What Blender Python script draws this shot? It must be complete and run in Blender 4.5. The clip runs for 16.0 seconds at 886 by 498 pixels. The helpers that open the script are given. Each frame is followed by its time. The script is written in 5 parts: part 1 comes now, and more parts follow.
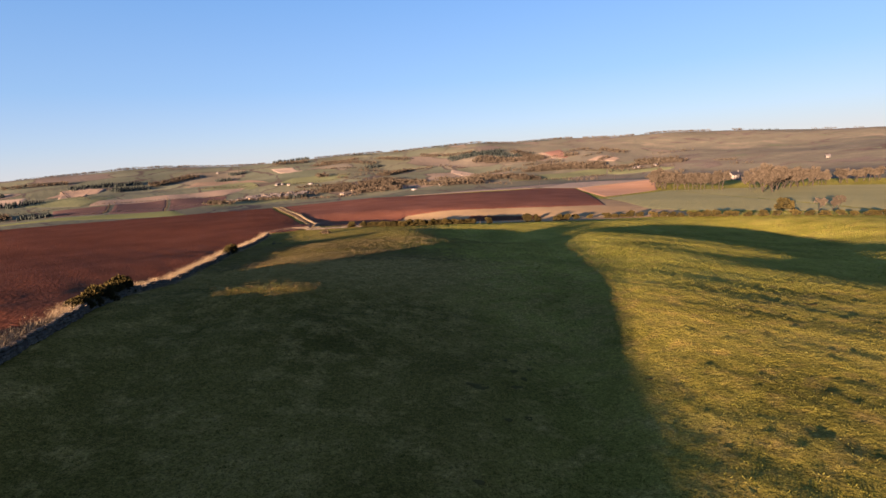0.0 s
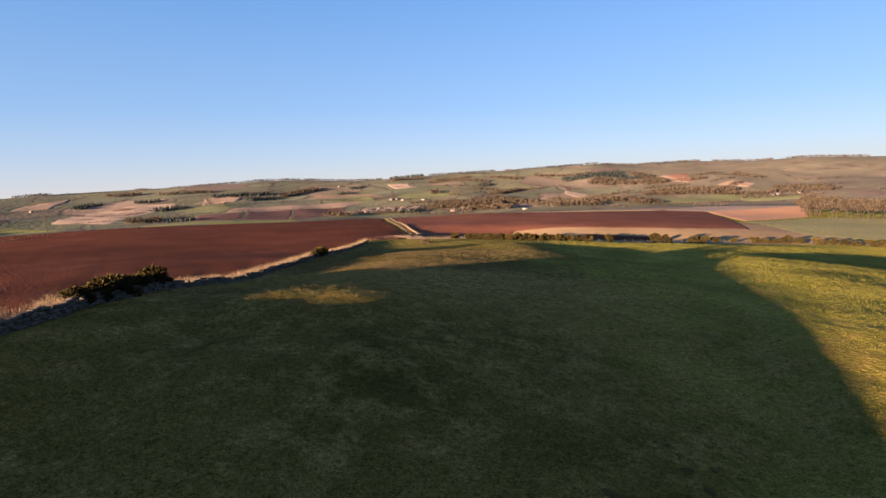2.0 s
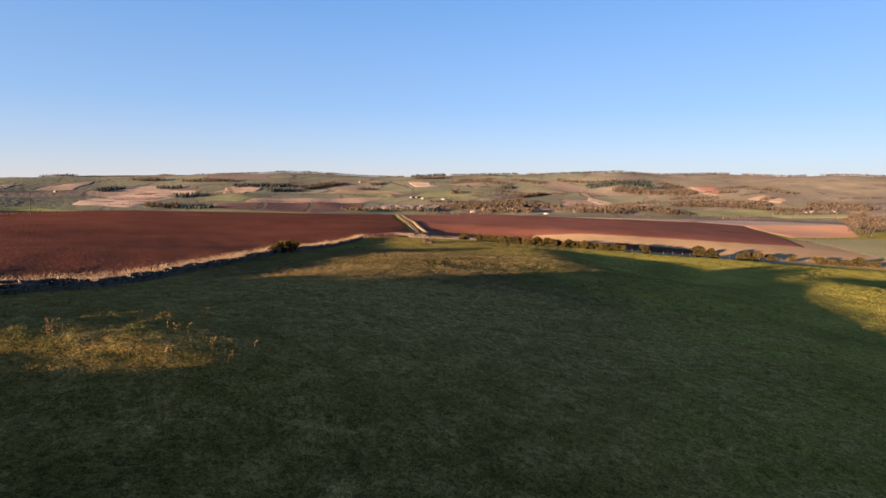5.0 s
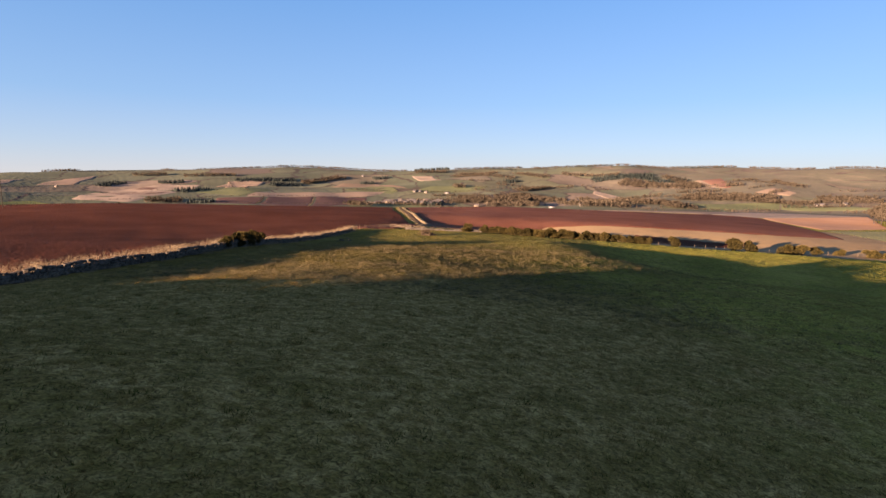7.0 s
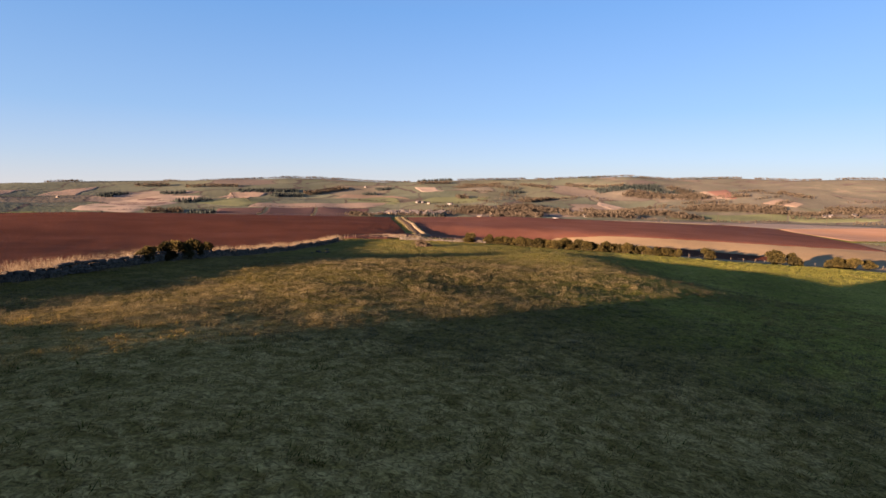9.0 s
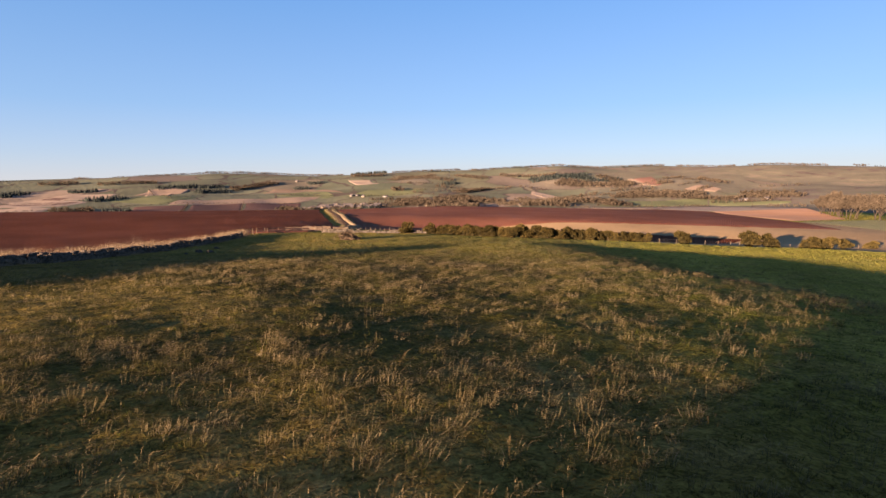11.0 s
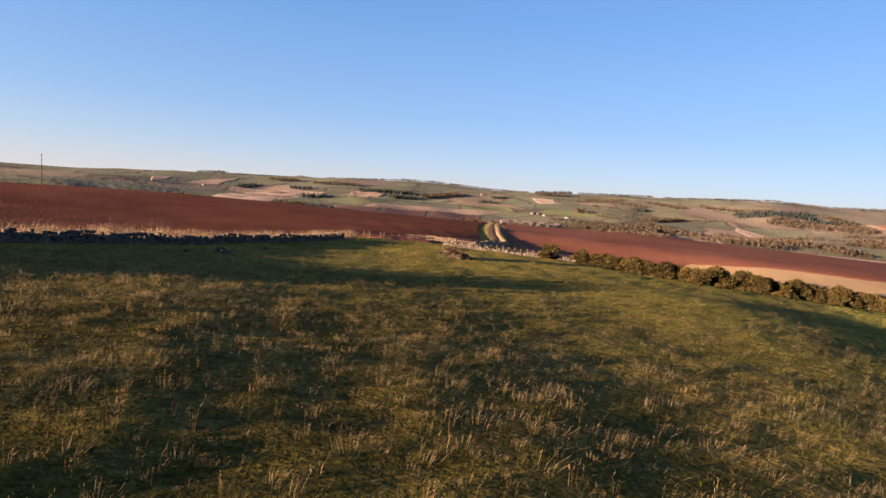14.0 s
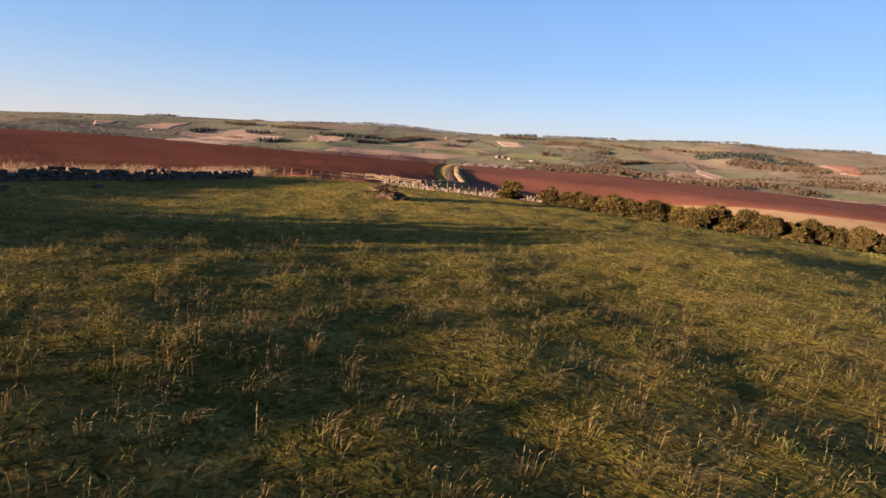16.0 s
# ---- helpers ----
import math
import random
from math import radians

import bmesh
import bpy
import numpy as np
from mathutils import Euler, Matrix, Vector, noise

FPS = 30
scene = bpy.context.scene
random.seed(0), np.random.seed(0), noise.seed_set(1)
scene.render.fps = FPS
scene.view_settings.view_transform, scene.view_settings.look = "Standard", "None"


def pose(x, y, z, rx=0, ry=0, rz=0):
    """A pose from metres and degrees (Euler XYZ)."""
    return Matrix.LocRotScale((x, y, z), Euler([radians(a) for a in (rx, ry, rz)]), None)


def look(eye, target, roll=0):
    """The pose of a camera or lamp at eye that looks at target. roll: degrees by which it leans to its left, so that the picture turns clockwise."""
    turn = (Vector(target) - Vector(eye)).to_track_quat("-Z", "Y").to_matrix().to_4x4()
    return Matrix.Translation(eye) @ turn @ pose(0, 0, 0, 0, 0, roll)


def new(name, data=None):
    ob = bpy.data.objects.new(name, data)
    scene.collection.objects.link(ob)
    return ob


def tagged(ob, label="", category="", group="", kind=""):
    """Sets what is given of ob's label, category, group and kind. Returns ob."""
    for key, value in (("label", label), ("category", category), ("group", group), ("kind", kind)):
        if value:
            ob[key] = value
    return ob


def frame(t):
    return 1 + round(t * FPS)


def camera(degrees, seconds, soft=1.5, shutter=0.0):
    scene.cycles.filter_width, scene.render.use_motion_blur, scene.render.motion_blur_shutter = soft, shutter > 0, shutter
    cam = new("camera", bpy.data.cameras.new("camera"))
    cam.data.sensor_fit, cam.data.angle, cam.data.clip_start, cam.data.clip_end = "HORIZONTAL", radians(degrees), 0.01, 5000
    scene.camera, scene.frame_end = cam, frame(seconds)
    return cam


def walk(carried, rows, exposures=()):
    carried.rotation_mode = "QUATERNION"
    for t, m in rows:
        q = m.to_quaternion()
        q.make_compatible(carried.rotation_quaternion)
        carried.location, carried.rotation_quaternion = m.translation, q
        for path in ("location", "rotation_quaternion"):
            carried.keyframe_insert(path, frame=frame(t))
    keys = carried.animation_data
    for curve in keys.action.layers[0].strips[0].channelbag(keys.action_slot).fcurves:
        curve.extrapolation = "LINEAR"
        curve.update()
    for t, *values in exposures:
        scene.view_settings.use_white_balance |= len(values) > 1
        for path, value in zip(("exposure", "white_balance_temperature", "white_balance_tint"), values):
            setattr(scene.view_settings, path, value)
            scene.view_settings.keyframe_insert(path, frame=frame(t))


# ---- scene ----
cam = camera(79.0, 16.0)
PATH = (
    (0.0, pose(-0.00, 0.00, 20.00, 80.23, 3.78, -0.44)),
    (0.5, pose(-0.67, 4.10, 18.60, 80.72, 5.53, 4.98)),
    (1.0, pose(-0.91, 8.25, 17.35, 81.40, 6.02, 10.71)),
    (1.5, pose(-1.08, 13.41, 16.28, 82.49, 5.10, 14.80)),
    (2.0, pose(-1.04, 18.88, 15.37, 82.91, 2.18, 11.41)),
    (2.5, pose(-0.88, 24.02, 14.85, 83.58, 1.07, 11.65)),
    (3.0, pose(-0.74, 28.62, 14.56, 85.08, 1.83, 11.12)),
    (3.5, pose(-0.91, 32.96, 14.19, 85.46, 2.68, 9.69)),
    (4.0, pose(-1.29, 37.29, 13.65, 84.84, 1.57, 10.28)),
    (4.5, pose(-1.86, 41.68, 13.02, 84.12, -0.87, 13.91)),
    (5.0, pose(-2.56, 45.76, 12.42, 83.01, -0.67, 13.77)),
    (5.2, pose(-2.88, 47.40, 12.17, 82.36, -0.31, 13.14)),
    (7.3, pose(-6.81, 67.68, 9.38, 82.50, -0.31, 14.43)),
    (7.5, pose(-7.12, 69.53, 9.20, 83.60, 0.31, 15.04)),
    (8.0, pose(-7.92, 74.01, 8.73, 85.32, 0.83, 14.83)),
    (8.5, pose(-8.79, 78.33, 8.26, 84.51, -0.14, 14.82)),
    (8.7, pose(-9.14, 80.02, 8.04, 84.08, -0.53, 15.06)),
    (10.8, pose(-14.11, 102.55, 5.28, 82.40, 0.54, 7.30)),
    (11.0, pose(-14.37, 104.48, 5.08, 82.83, 0.62, 7.64)),
    (11.5, pose(-14.78, 109.34, 4.61, 83.10, -0.03, -1.71)),
    (12.0, pose(-14.82, 114.32, 4.17, 84.42, 3.11, 9.18)),
    (12.5, pose(-14.66, 118.98, 3.85, 84.77, 3.09, 12.38)),
    (13.0, pose(-14.41, 123.57, 3.67, 84.17, -0.35, 14.66)),
    (13.5, pose(-14.17, 128.03, 3.50, 84.40, -2.56, 21.00)),
    (14.0, pose(-14.15, 132.14, 3.28, 84.13, -4.34, 27.08)),
    (14.5, pose(-14.54, 136.15, 2.91, 83.24, -6.18, 24.09)),
    (15.0, pose(-15.32, 140.07, 2.20, 81.92, -5.71, 21.33)),
    (15.5, pose(-16.49, 143.99, 1.68, 81.44, -5.13, 22.70)),
    (16.0, pose(-17.87, 147.74, 1.17, 78.58, -3.95, 23.35)),
)
EXPOSURES = ((0.0, 2.84, 8600, 47), (16.0, 2.84, 8600, 47))
walk(cam, PATH, EXPOSURES)

# ---- light: low winter sun from behind and to the left, clear sky ----
SUN_BEARING, SUN_HEIGHT = 214.0, 5.5
world = bpy.data.worlds.new("world")
scene.world = world
world.use_nodes = True
wn = world.node_tree.nodes
sky = wn.new("ShaderNodeTexSky")
sky.sky_type = "NISHITA"
sky.sun_disc = False
sky.sun_elevation = radians(SUN_HEIGHT)
sky.sun_rotation = radians(SUN_BEARING)
sky.altitude = 600
sky.air_density, sky.dust_density, sky.ozone_density = 0.88, 0.0, 4.5
wn["Background"].inputs["Strength"].default_value = 0.055
# thin haze that pales the sky towards the horizon, all round
wl = world.node_tree.links
sky_dir, sky_up = wn.new("ShaderNodeTexCoord"), wn.new("ShaderNodeSeparateXYZ")
wl.new(sky_dir.outputs["Generated"], sky_up.inputs[0])
sky_fall = wn.new("ShaderNodeValToRGB")
sky_fall.color_ramp.interpolation = "EASE"
e_ = sky_fall.color_ramp.elements
e_[0].position, e_[0].color = 0.0, (.82, .82, .82, 1)
e_[1].position, e_[1].color = .30, (.66, .66, .66, 1)
e_.new(.06).color = (.72, .72, .72, 1)
wl.new(sky_up.outputs["Z"], sky_fall.inputs[0])
sky_tone, sky_mix = wn.new("ShaderNodeMix"), wn.new("ShaderNodeMix")
sky_tone.data_type, sky_tone.blend_type = "RGBA", "MULTIPLY"
sky_tone.inputs["Factor"].default_value = 1.0
sky_tone.inputs["B"].default_value = (.90, 1.04, 1.0, 1)
wl.new(sky.outputs[0], sky_tone.inputs["A"])
sky_mix.data_type = "RGBA"
haze = wn.new("ShaderNodeValToRGB")
q_ = haze.color_ramp.elements
q_[0].position, q_[0].color = 0.0, (1.24, 1.92, 2.30, 1)
q_[1].position, q_[1].color = .75, (.28, .48, .98, 1)
q_.new(.05).color = (.92, 1.76, 2.46, 1)
q_.new(.13).color = (.52, 1.54, 2.56, 1)
q_.new(.30).color = (.22, 1.23, 2.54, 1)
wl.new(sky_up.outputs["Z"], haze.inputs[0])
wl.new(haze.outputs[0], sky_mix.inputs["B"])
wl.new(sky_fall.outputs[0], sky_mix.inputs["Factor"])
wl.new(sky_tone.outputs["Result"], sky_mix.inputs["A"])
wl.new(sky_mix.outputs["Result"], wn["Background"].inputs["Color"])
sun = new("sun", bpy.data.lights.new("sun", "SUN"))
sun.data.energy, sun.data.angle, sun.data.color = 5.0, radians(0.5), (1.0, 0.85, 0.61)
_b, _e = radians(SUN_BEARING), radians(SUN_HEIGHT)
sun.matrix_world = look((0, 0, 300), (-math.sin(_b) * math.cos(_e), -math.cos(_b) * math.cos(_e), 300 - math.sin(_e)))

# ---- materials ----


def material(name, tones, scale=1.0, fine=18.0, rough=0.9, bump=0.4, depth=0.05, stops=None, jitter=0.0, coords="Object", rows=None, gloss=0.02):
    """Tones mixed by two scales of noise, with a fine relief; jitter varies each loose piece."""
    m = bpy.data.materials.new(name)
    m.use_nodes = True
    n, l = m.node_tree.nodes, m.node_tree.links
    b = n["Principled BSDF"]
    b.inputs["Roughness"].default_value = rough
    b.inputs["Specular IOR Level"].default_value = gloss
    tc = n.new("ShaderNodeTexCoord")
    big, small = n.new("ShaderNodeTexNoise"), n.new("ShaderNodeTexNoise")
    for t, sc, det in ((big, scale, 5.0), (small, fine, 4.0)):
        t.inputs["Scale"].default_value, t.inputs["Detail"].default_value = sc, det
        l.new(tc.outputs[coords], t.inputs["Vector"])
    mix = n.new("ShaderNodeMath")
    mix.operation = "MULTIPLY_ADD"
    mix.inputs[1].default_value = 0.62
    l.new(big.outputs["Fac"], mix.inputs[0])
    part_ = n.new("ShaderNodeMath")
    part_.operation = "MULTIPLY"
    part_.inputs[1].default_value = 0.38
    l.new(small.outputs["Fac"], part_.inputs[0])
    l.new(part_.outputs[0], mix.inputs[2])
    value = mix.outputs[0]
    if jitter:
        geo, ob = n.new("ShaderNodeNewGeometry"), n.new("ShaderNodeObjectInfo")
        add = n.new("ShaderNodeMath")
        add.operation = "ADD"
        l.new(geo.outputs["Random Per Island"], add.inputs[0])
        l.new(ob.outputs["Random"], add.inputs[1])
        off = n.new("ShaderNodeMath")
        off.operation = "MULTIPLY_ADD"
        off.inputs[1].default_value, off.inputs[2].default_value = jitter * 0.5, -jitter * 0.5
        l.new(add.outputs[0], off.inputs[0])
        tot = n.new("ShaderNodeMath")
        tot.operation = "ADD"
        l.new(value, tot.inputs[0])
        l.new(off.outputs[0], tot.inputs[1])
        value = tot.outputs[0]
    ramp = n.new("ShaderNodeValToRGB")
    e = ramp.color_ramp.elements
    stops = stops or [0.32 + 0.36 * k / max(1, len(tones) - 1) for k in range(len(tones))]
    e[0].position, e[1].position = stops[0], stops[-1]
    e[0].color, e[1].color = (*tones[0], 1), (*tones[-1], 1)
    for p, c in zip(stops[1:-1], tones[1:-1]):
        e.new(p).color = (*c, 1)
    l.new(value, ramp.inputs[0])
    l.new(ramp.outputs[0], b.inputs["Base Color"])
    if bump:
        bn = n.new("ShaderNodeBump")
        bn.inputs["Strength"].default_value, bn.inputs["Distance"].default_value = bump, depth
        src = small.outputs["Fac"]
        if rows:
            w = n.new("ShaderNodeTexWave")
            w.inputs["Scale"].default_value, w.inputs["Distortion"].default_value = rows[0], 1.5
            w.inputs["Detail"].default_value = 2.0
            mp = n.new("ShaderNodeMapping")
            mp.inputs["Rotation"].default_value[2] = radians(rows[1])
            l.new(tc.outputs[coords], mp.inputs["Vector"])
            l.new(mp.outputs[0], w.inputs["Vector"])
            ad = n.new("ShaderNodeMath")
            ad.operation = "MULTIPLY_ADD"
            ad.inputs[1].default_value = 0.22
            l.new(w.outputs["Fac"], ad.inputs[0])
            l.new(small.outputs["Fac"], ad.inputs[2])
            src = ad.outputs[0]
        l.new(src, bn.inputs["Height"])
        l.new(bn.outputs[0], b.inputs["Normal"])
    return m


PASTURE = material("pasture", [(.066, .054, .012), (.105, .083, .019), (.150, .113, .028), (.19, .140, .042)], .09, 2.2, bump=1.0, depth=.45)


def rank_grass(m):
    """Mixes bleached and brown rank grass in where the cover attribute says it grows."""
    n, l = m.node_tree.nodes, m.node_tree.links
    b, ramp = n["Principled BSDF"], n["Color Ramp"]
    at = n.new("ShaderNodeAttribute")
    at.attribute_name = "cover"
    nz = n.new("ShaderNodeTexNoise")
    nz.inputs["Scale"].default_value, nz.inputs["Detail"].default_value = .4, 9.0
    l.new(n["Texture Coordinate"].outputs["Object"], nz.inputs["Vector"])
    add = n.new("ShaderNodeMath")
    add.operation = "MULTIPLY_ADD"
    l.new(nz.outputs["Fac"], add.inputs[0])
    add.inputs[1].default_value = 1.6
    l.new(at.outputs["Fac"], add.inputs[2])
    fac = n.new("ShaderNodeMapRange")
    fac.inputs["From Min"].default_value, fac.inputs["From Max"].default_value = .85, 1.5
    l.new(add.outputs[0], fac.inputs["Value"])
    dry = n.new("ShaderNodeValToRGB")
    e = dry.color_ramp.elements
    e[0].position, e[0].color = .35, (.190, .128, .034, 1)
    e[1].position, e[1].color = .65, (.375, .258, .090, 1)
    small = [q for q in n if q.bl_idname == "ShaderNodeTexNoise"][1]
    l.new(small.outputs["Fac"], dry.inputs[0])
    mix = n.new("ShaderNodeMix")
    mix.data_type = "RGBA"
    l.new(fac.outputs["Result"], mix.inputs["Factor"])
    l.new(ramp.outputs[0], mix.inputs["A"])
    l.new(dry.outputs[0], mix.inputs["B"])
    # yellower meadow grass on the open slope, with its sunlit brightness multiplied in
    sun_mask = n.new("ShaderNodeAttribute")
    sun_mask.attribute_name = "meadow_sun"
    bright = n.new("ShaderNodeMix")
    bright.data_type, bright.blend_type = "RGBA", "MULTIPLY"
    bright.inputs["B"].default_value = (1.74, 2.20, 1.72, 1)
    l.new(sun_mask.outputs["Fac"], bright.inputs["Factor"])
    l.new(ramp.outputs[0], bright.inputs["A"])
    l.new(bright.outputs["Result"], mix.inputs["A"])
    # matted strands: fine light and dark, and a second finer relief
    mat_ = n.new("ShaderNodeTexNoise")
    mat_.inputs["Scale"].default_value, mat_.inputs["Detail"].default_value, mat_.inputs["Distortion"].default_value = 7.0, 8.0, 1.2
    l.new(n["Texture Coordinate"].outputs["Object"], mat_.inputs["Vector"])
    rng_ = n.new("ShaderNodeMapRange")
    rng_.inputs["From Min"].default_value, rng_.inputs["From Max"].default_value = .32, .70
    rng_.inputs["To Min"].default_value, rng_.inputs["To Max"].default_value = .45, 1.75
    l.new(mat_.outputs["Fac"], rng_.inputs["Value"])
    mul = n.new("ShaderNodeMix")
    mul.data_type, mul.blend_type = "RGBA", "MULTIPLY"
    mul.inputs["Factor"].default_value = 1.0
    # shade between the rank tussocks, darkened into the ground colour
    shade_mask, tussock_shade = n.new("ShaderNodeAttribute"), n.new("ShaderNodeMix")
    shade_mask.attribute_name = "tussock_shade"
    tussock_shade.data_type, tussock_shade.blend_type = "RGBA", "MULTIPLY"
    tussock_shade.inputs["B"].default_value = (.48, .58, .52, 1)
    l.new(shade_mask.outputs["Fac"], tussock_shade.inputs["Factor"])
    l.new(mix.outputs["Result"], tussock_shade.inputs["A"])
    l.new(tussock_shade.outputs["Result"], mul.inputs["A"])
    l.new(rng_.outputs["Result"], mul.inputs["B"])
    l.new(mul.outputs["Result"], b.inputs["Base Color"])
    b2 = n.new("ShaderNodeBump")
    b2.inputs["Strength"].default_value, b2.inputs["Distance"].default_value = 1.0, .14
    l.new(mat_.outputs["Fac"], b2.inputs["Height"])
    l.new(n["Bump"].outputs[0], b2.inputs["Normal"])
    l.new(b2.outputs[0], b.inputs["Normal"])


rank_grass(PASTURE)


def leafy(m, share=.4, foot=None):
    """Lets light through thin blades and leaves; foot is the greener, shade-darkened colour low on a blade."""
    n, l = m.node_tree.nodes, m.node_tree.links
    tr, mix = n.new("ShaderNodeBsdfTranslucent"), n.new("ShaderNodeMixShader")
    colour = n["Color Ramp"].outputs[0]
    # blend to the foot colour, which paints the shade low between blades
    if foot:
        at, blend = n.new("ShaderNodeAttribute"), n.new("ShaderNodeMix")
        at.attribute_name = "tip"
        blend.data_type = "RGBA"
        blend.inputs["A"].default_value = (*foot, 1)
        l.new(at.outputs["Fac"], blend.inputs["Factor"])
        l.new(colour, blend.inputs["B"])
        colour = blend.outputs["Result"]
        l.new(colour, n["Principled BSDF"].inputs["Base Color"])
    l.new(colour, tr.inputs["Color"])
    mix.inputs[0].default_value = share
    l.new(n["Principled BSDF"].outputs[0], mix.inputs[1])
    l.new(tr.outputs[0], mix.inputs[2])
    l.new(mix.outputs[0], n["Material Output"].inputs["Surface"])
    return m


FIELD_MATS = {
    "green": material("field_green", [(.105, .128, .068), (.14, .16, .085)], .01, .3, bump=.6, depth=1.2),
    "bright": material("field_bright", [(.135, .165, .060), (.175, .200, .078)], .01, .3, bump=.5, depth=1.0),
    "tan": material("field_tan", [(.22, .170, .125), (.29, .225, .168)], .012, .4, bump=.6, depth=1.0),
    "pale": material("field_pale", [(.25, .205, .155), (.33, .27, .21)], .012, .4, bump=.6, depth=1.0),
    "purple": material("field_purple", [(.088, .055, .048), (.12, .075, .064)], .012, .4, bump=.6, depth=1.0),
    "brown": material("field_brown", [(.15, .118, .086), (.20, .155, .115)], .012, .4, bump=.6, depth=1.0),
    "redbrown": material("field_redbrown", [(.17, .095, .072), (.22, .125, .095)], .012, .4, bump=.6, depth=1.0),
    "orange": material("field_orange", [(.52, .275, .145), (.64, .36, .205)], .03, .8, bump=.3, depth=.2),
    "sheep": material("field_grazed", [(.24, .24, .105), (.33, .315, .145)], .02, .5, bump=.6, depth=.8),
    "stubble": material("field_stubble", [(.25, .180, .098), (.35, .255, .14)], .05, 1.5, bump=.5, depth=.15),
}
PLOUGH = material("plough_soil", [(.074, .024, .012), (.100, .034, .018), (.132, .048, .027)], .05, 1.6, bump=1.0, depth=.3, rows=(.55, 20))

DRY_PLOUGH = material("dry_plough_soil", [(.124, .047, .029), (.166, .067, .042), (.21, .092, .060)], .05, 1.6, bump=1.0, depth=.3, rows=(.55, 20))


def patchwork(name):
    """Far farmland: a patchwork of grass, stubble and plough, with moor and hedges between."""
    m = material(name, [(.085, .095, .042), (.13, .13, .06)], .004, .06, bump=.6, depth=3.0)
    n, l = m.node_tree.nodes, m.node_tree.links
    tc, b = n["Texture Coordinate"], n["Principled BSDF"]
    mp = n.new("ShaderNodeMapping")
    mp.inputs["Rotation"].default_value[2] = radians(24)
    mp.inputs["Scale"].default_value = (.0052, .0034, 0)
    l.new(tc.outputs["Object"], mp.inputs["Vector"])
    warp, shift_ = n.new("ShaderNodeTexNoise"), n.new("ShaderNodeVectorMath")
    warp.inputs["Scale"].default_value, warp.inputs["Detail"].default_value = .006, 3.0
    l.new(tc.outputs["Object"], warp.inputs["Vector"])
    shift_.operation = "MULTIPLY_ADD"
    shift_.inputs[1].default_value = (.9, .9, 0)
    l.new(warp.outputs["Color"], shift_.inputs[0])
    l.new(mp.outputs[0], shift_.inputs[2])
    cell, edge = n.new("ShaderNodeTexVoronoi"), n.new("ShaderNodeTexVoronoi")
    edge.feature = "DISTANCE_TO_EDGE"
    for v in (cell, edge):
        v.inputs["Scale"].default_value = 1.0
        v.inputs["Randomness"].default_value = .8
        l.new(shift_.outputs[0], v.inputs["Vector"])
    sep = n.new("ShaderNodeSeparateColor")
    l.new(cell.outputs["Color"], sep.inputs[0])
    ramp = n.new("ShaderNodeValToRGB")
    ramp.color_ramp.interpolation = "CONSTANT"
    e = ramp.color_ramp.elements
    e[0].position, e[0].color = 0, (.100, .118, .082, 1)
    e[1].position, e[1].color = .32, (.116, .132, .090, 1)
    for p, c in ((.60, (.108, .118, .080)), (.74, (.140, .130, .096)), (.80, (.092, .112, .074)), (.88, (.205, .170, .130)), (.93, (.118, .104, .086))):
        e.new(p).color = (*c, 1)
    l.new(sep.outputs[0], ramp.inputs[0])
    grain = [q for q in n if q.bl_idname == "ShaderNodeTexNoise"][0]
    tone = n.new("ShaderNodeMix")
    tone.data_type, tone.blend_type = "RGBA", "OVERLAY"
    tone.inputs["Factor"].default_value = .55
    l.new(ramp.outputs[0], tone.inputs["A"])
    l.new(grain.outputs["Fac"], tone.inputs["B"])
    line = n.new("ShaderNodeMath")
    line.operation = "LESS_THAN"
    line.inputs[1].default_value = .022
    l.new(edge.outputs["Distance"], line.inputs[0])
    out = n.new("ShaderNodeMix")
    out.data_type = "RGBA"
    l.new(line.outputs[0], out.inputs["Factor"])
    l.new(tone.outputs["Result"], out.inputs["A"])
    out.inputs["B"].default_value = (.072, .064, .054, 1)
    # heather and rough grazing on the eastern hills
    pos, wild = n.new("ShaderNodeSeparateXYZ"), n.new("ShaderNodeTexNoise")
    l.new(tc.outputs["Object"], pos.inputs[0])
    wild.inputs["Scale"].default_value, wild.inputs["Detail"].default_value, wild.inputs["Roughness"].default_value = .0058, 10.0, .72
    l.new(tc.outputs["Object"], wild.inputs["Vector"])
    east = n.new("ShaderNodeMapRange")
    east.inputs["From Min"].default_value, east.inputs["From Max"].default_value = -400, 500
    east.inputs["To Min"].default_value, east.inputs["To Max"].default_value = -.14, .11
    l.new(pos.outputs["X"], east.inputs["Value"])
    tot = n.new("ShaderNodeMath")
    tot.operation = "ADD"
    l.new(east.outputs["Result"], tot.inputs[0])
    l.new(wild.outputs["Fac"], tot.inputs[1])
    much = n.new("ShaderNodeMapRange")
    much.inputs["From Min"].default_value, much.inputs["From Max"].default_value = .47, .66
    l.new(tot.outputs[0], much.inputs["Value"])
    heath = n.new("ShaderNodeValToRGB")
    h = heath.color_ramp.elements
    h[0].position, h[0].color = .34, (.062, .054, .051, 1)
    h[1].position, h[1].color = .66, (.185, .160, .120, 1)
    h.new(.45).color = (.134, .106, .092, 1)
    h.new(.54).color = (.124, .126, .092, 1)
    l.new(wild.outputs["Fac"], heath.inputs[0])
    both = n.new("ShaderNodeMix")
    both.data_type = "RGBA"
    l.new(much.outputs["Result"], both.inputs["Factor"])
    l.new(out.outputs["Result"], both.inputs["A"])
    l.new(heath.outputs[0], both.inputs["B"])
    l.new(both.outputs["Result"], b.inputs["Base Color"])
    return m


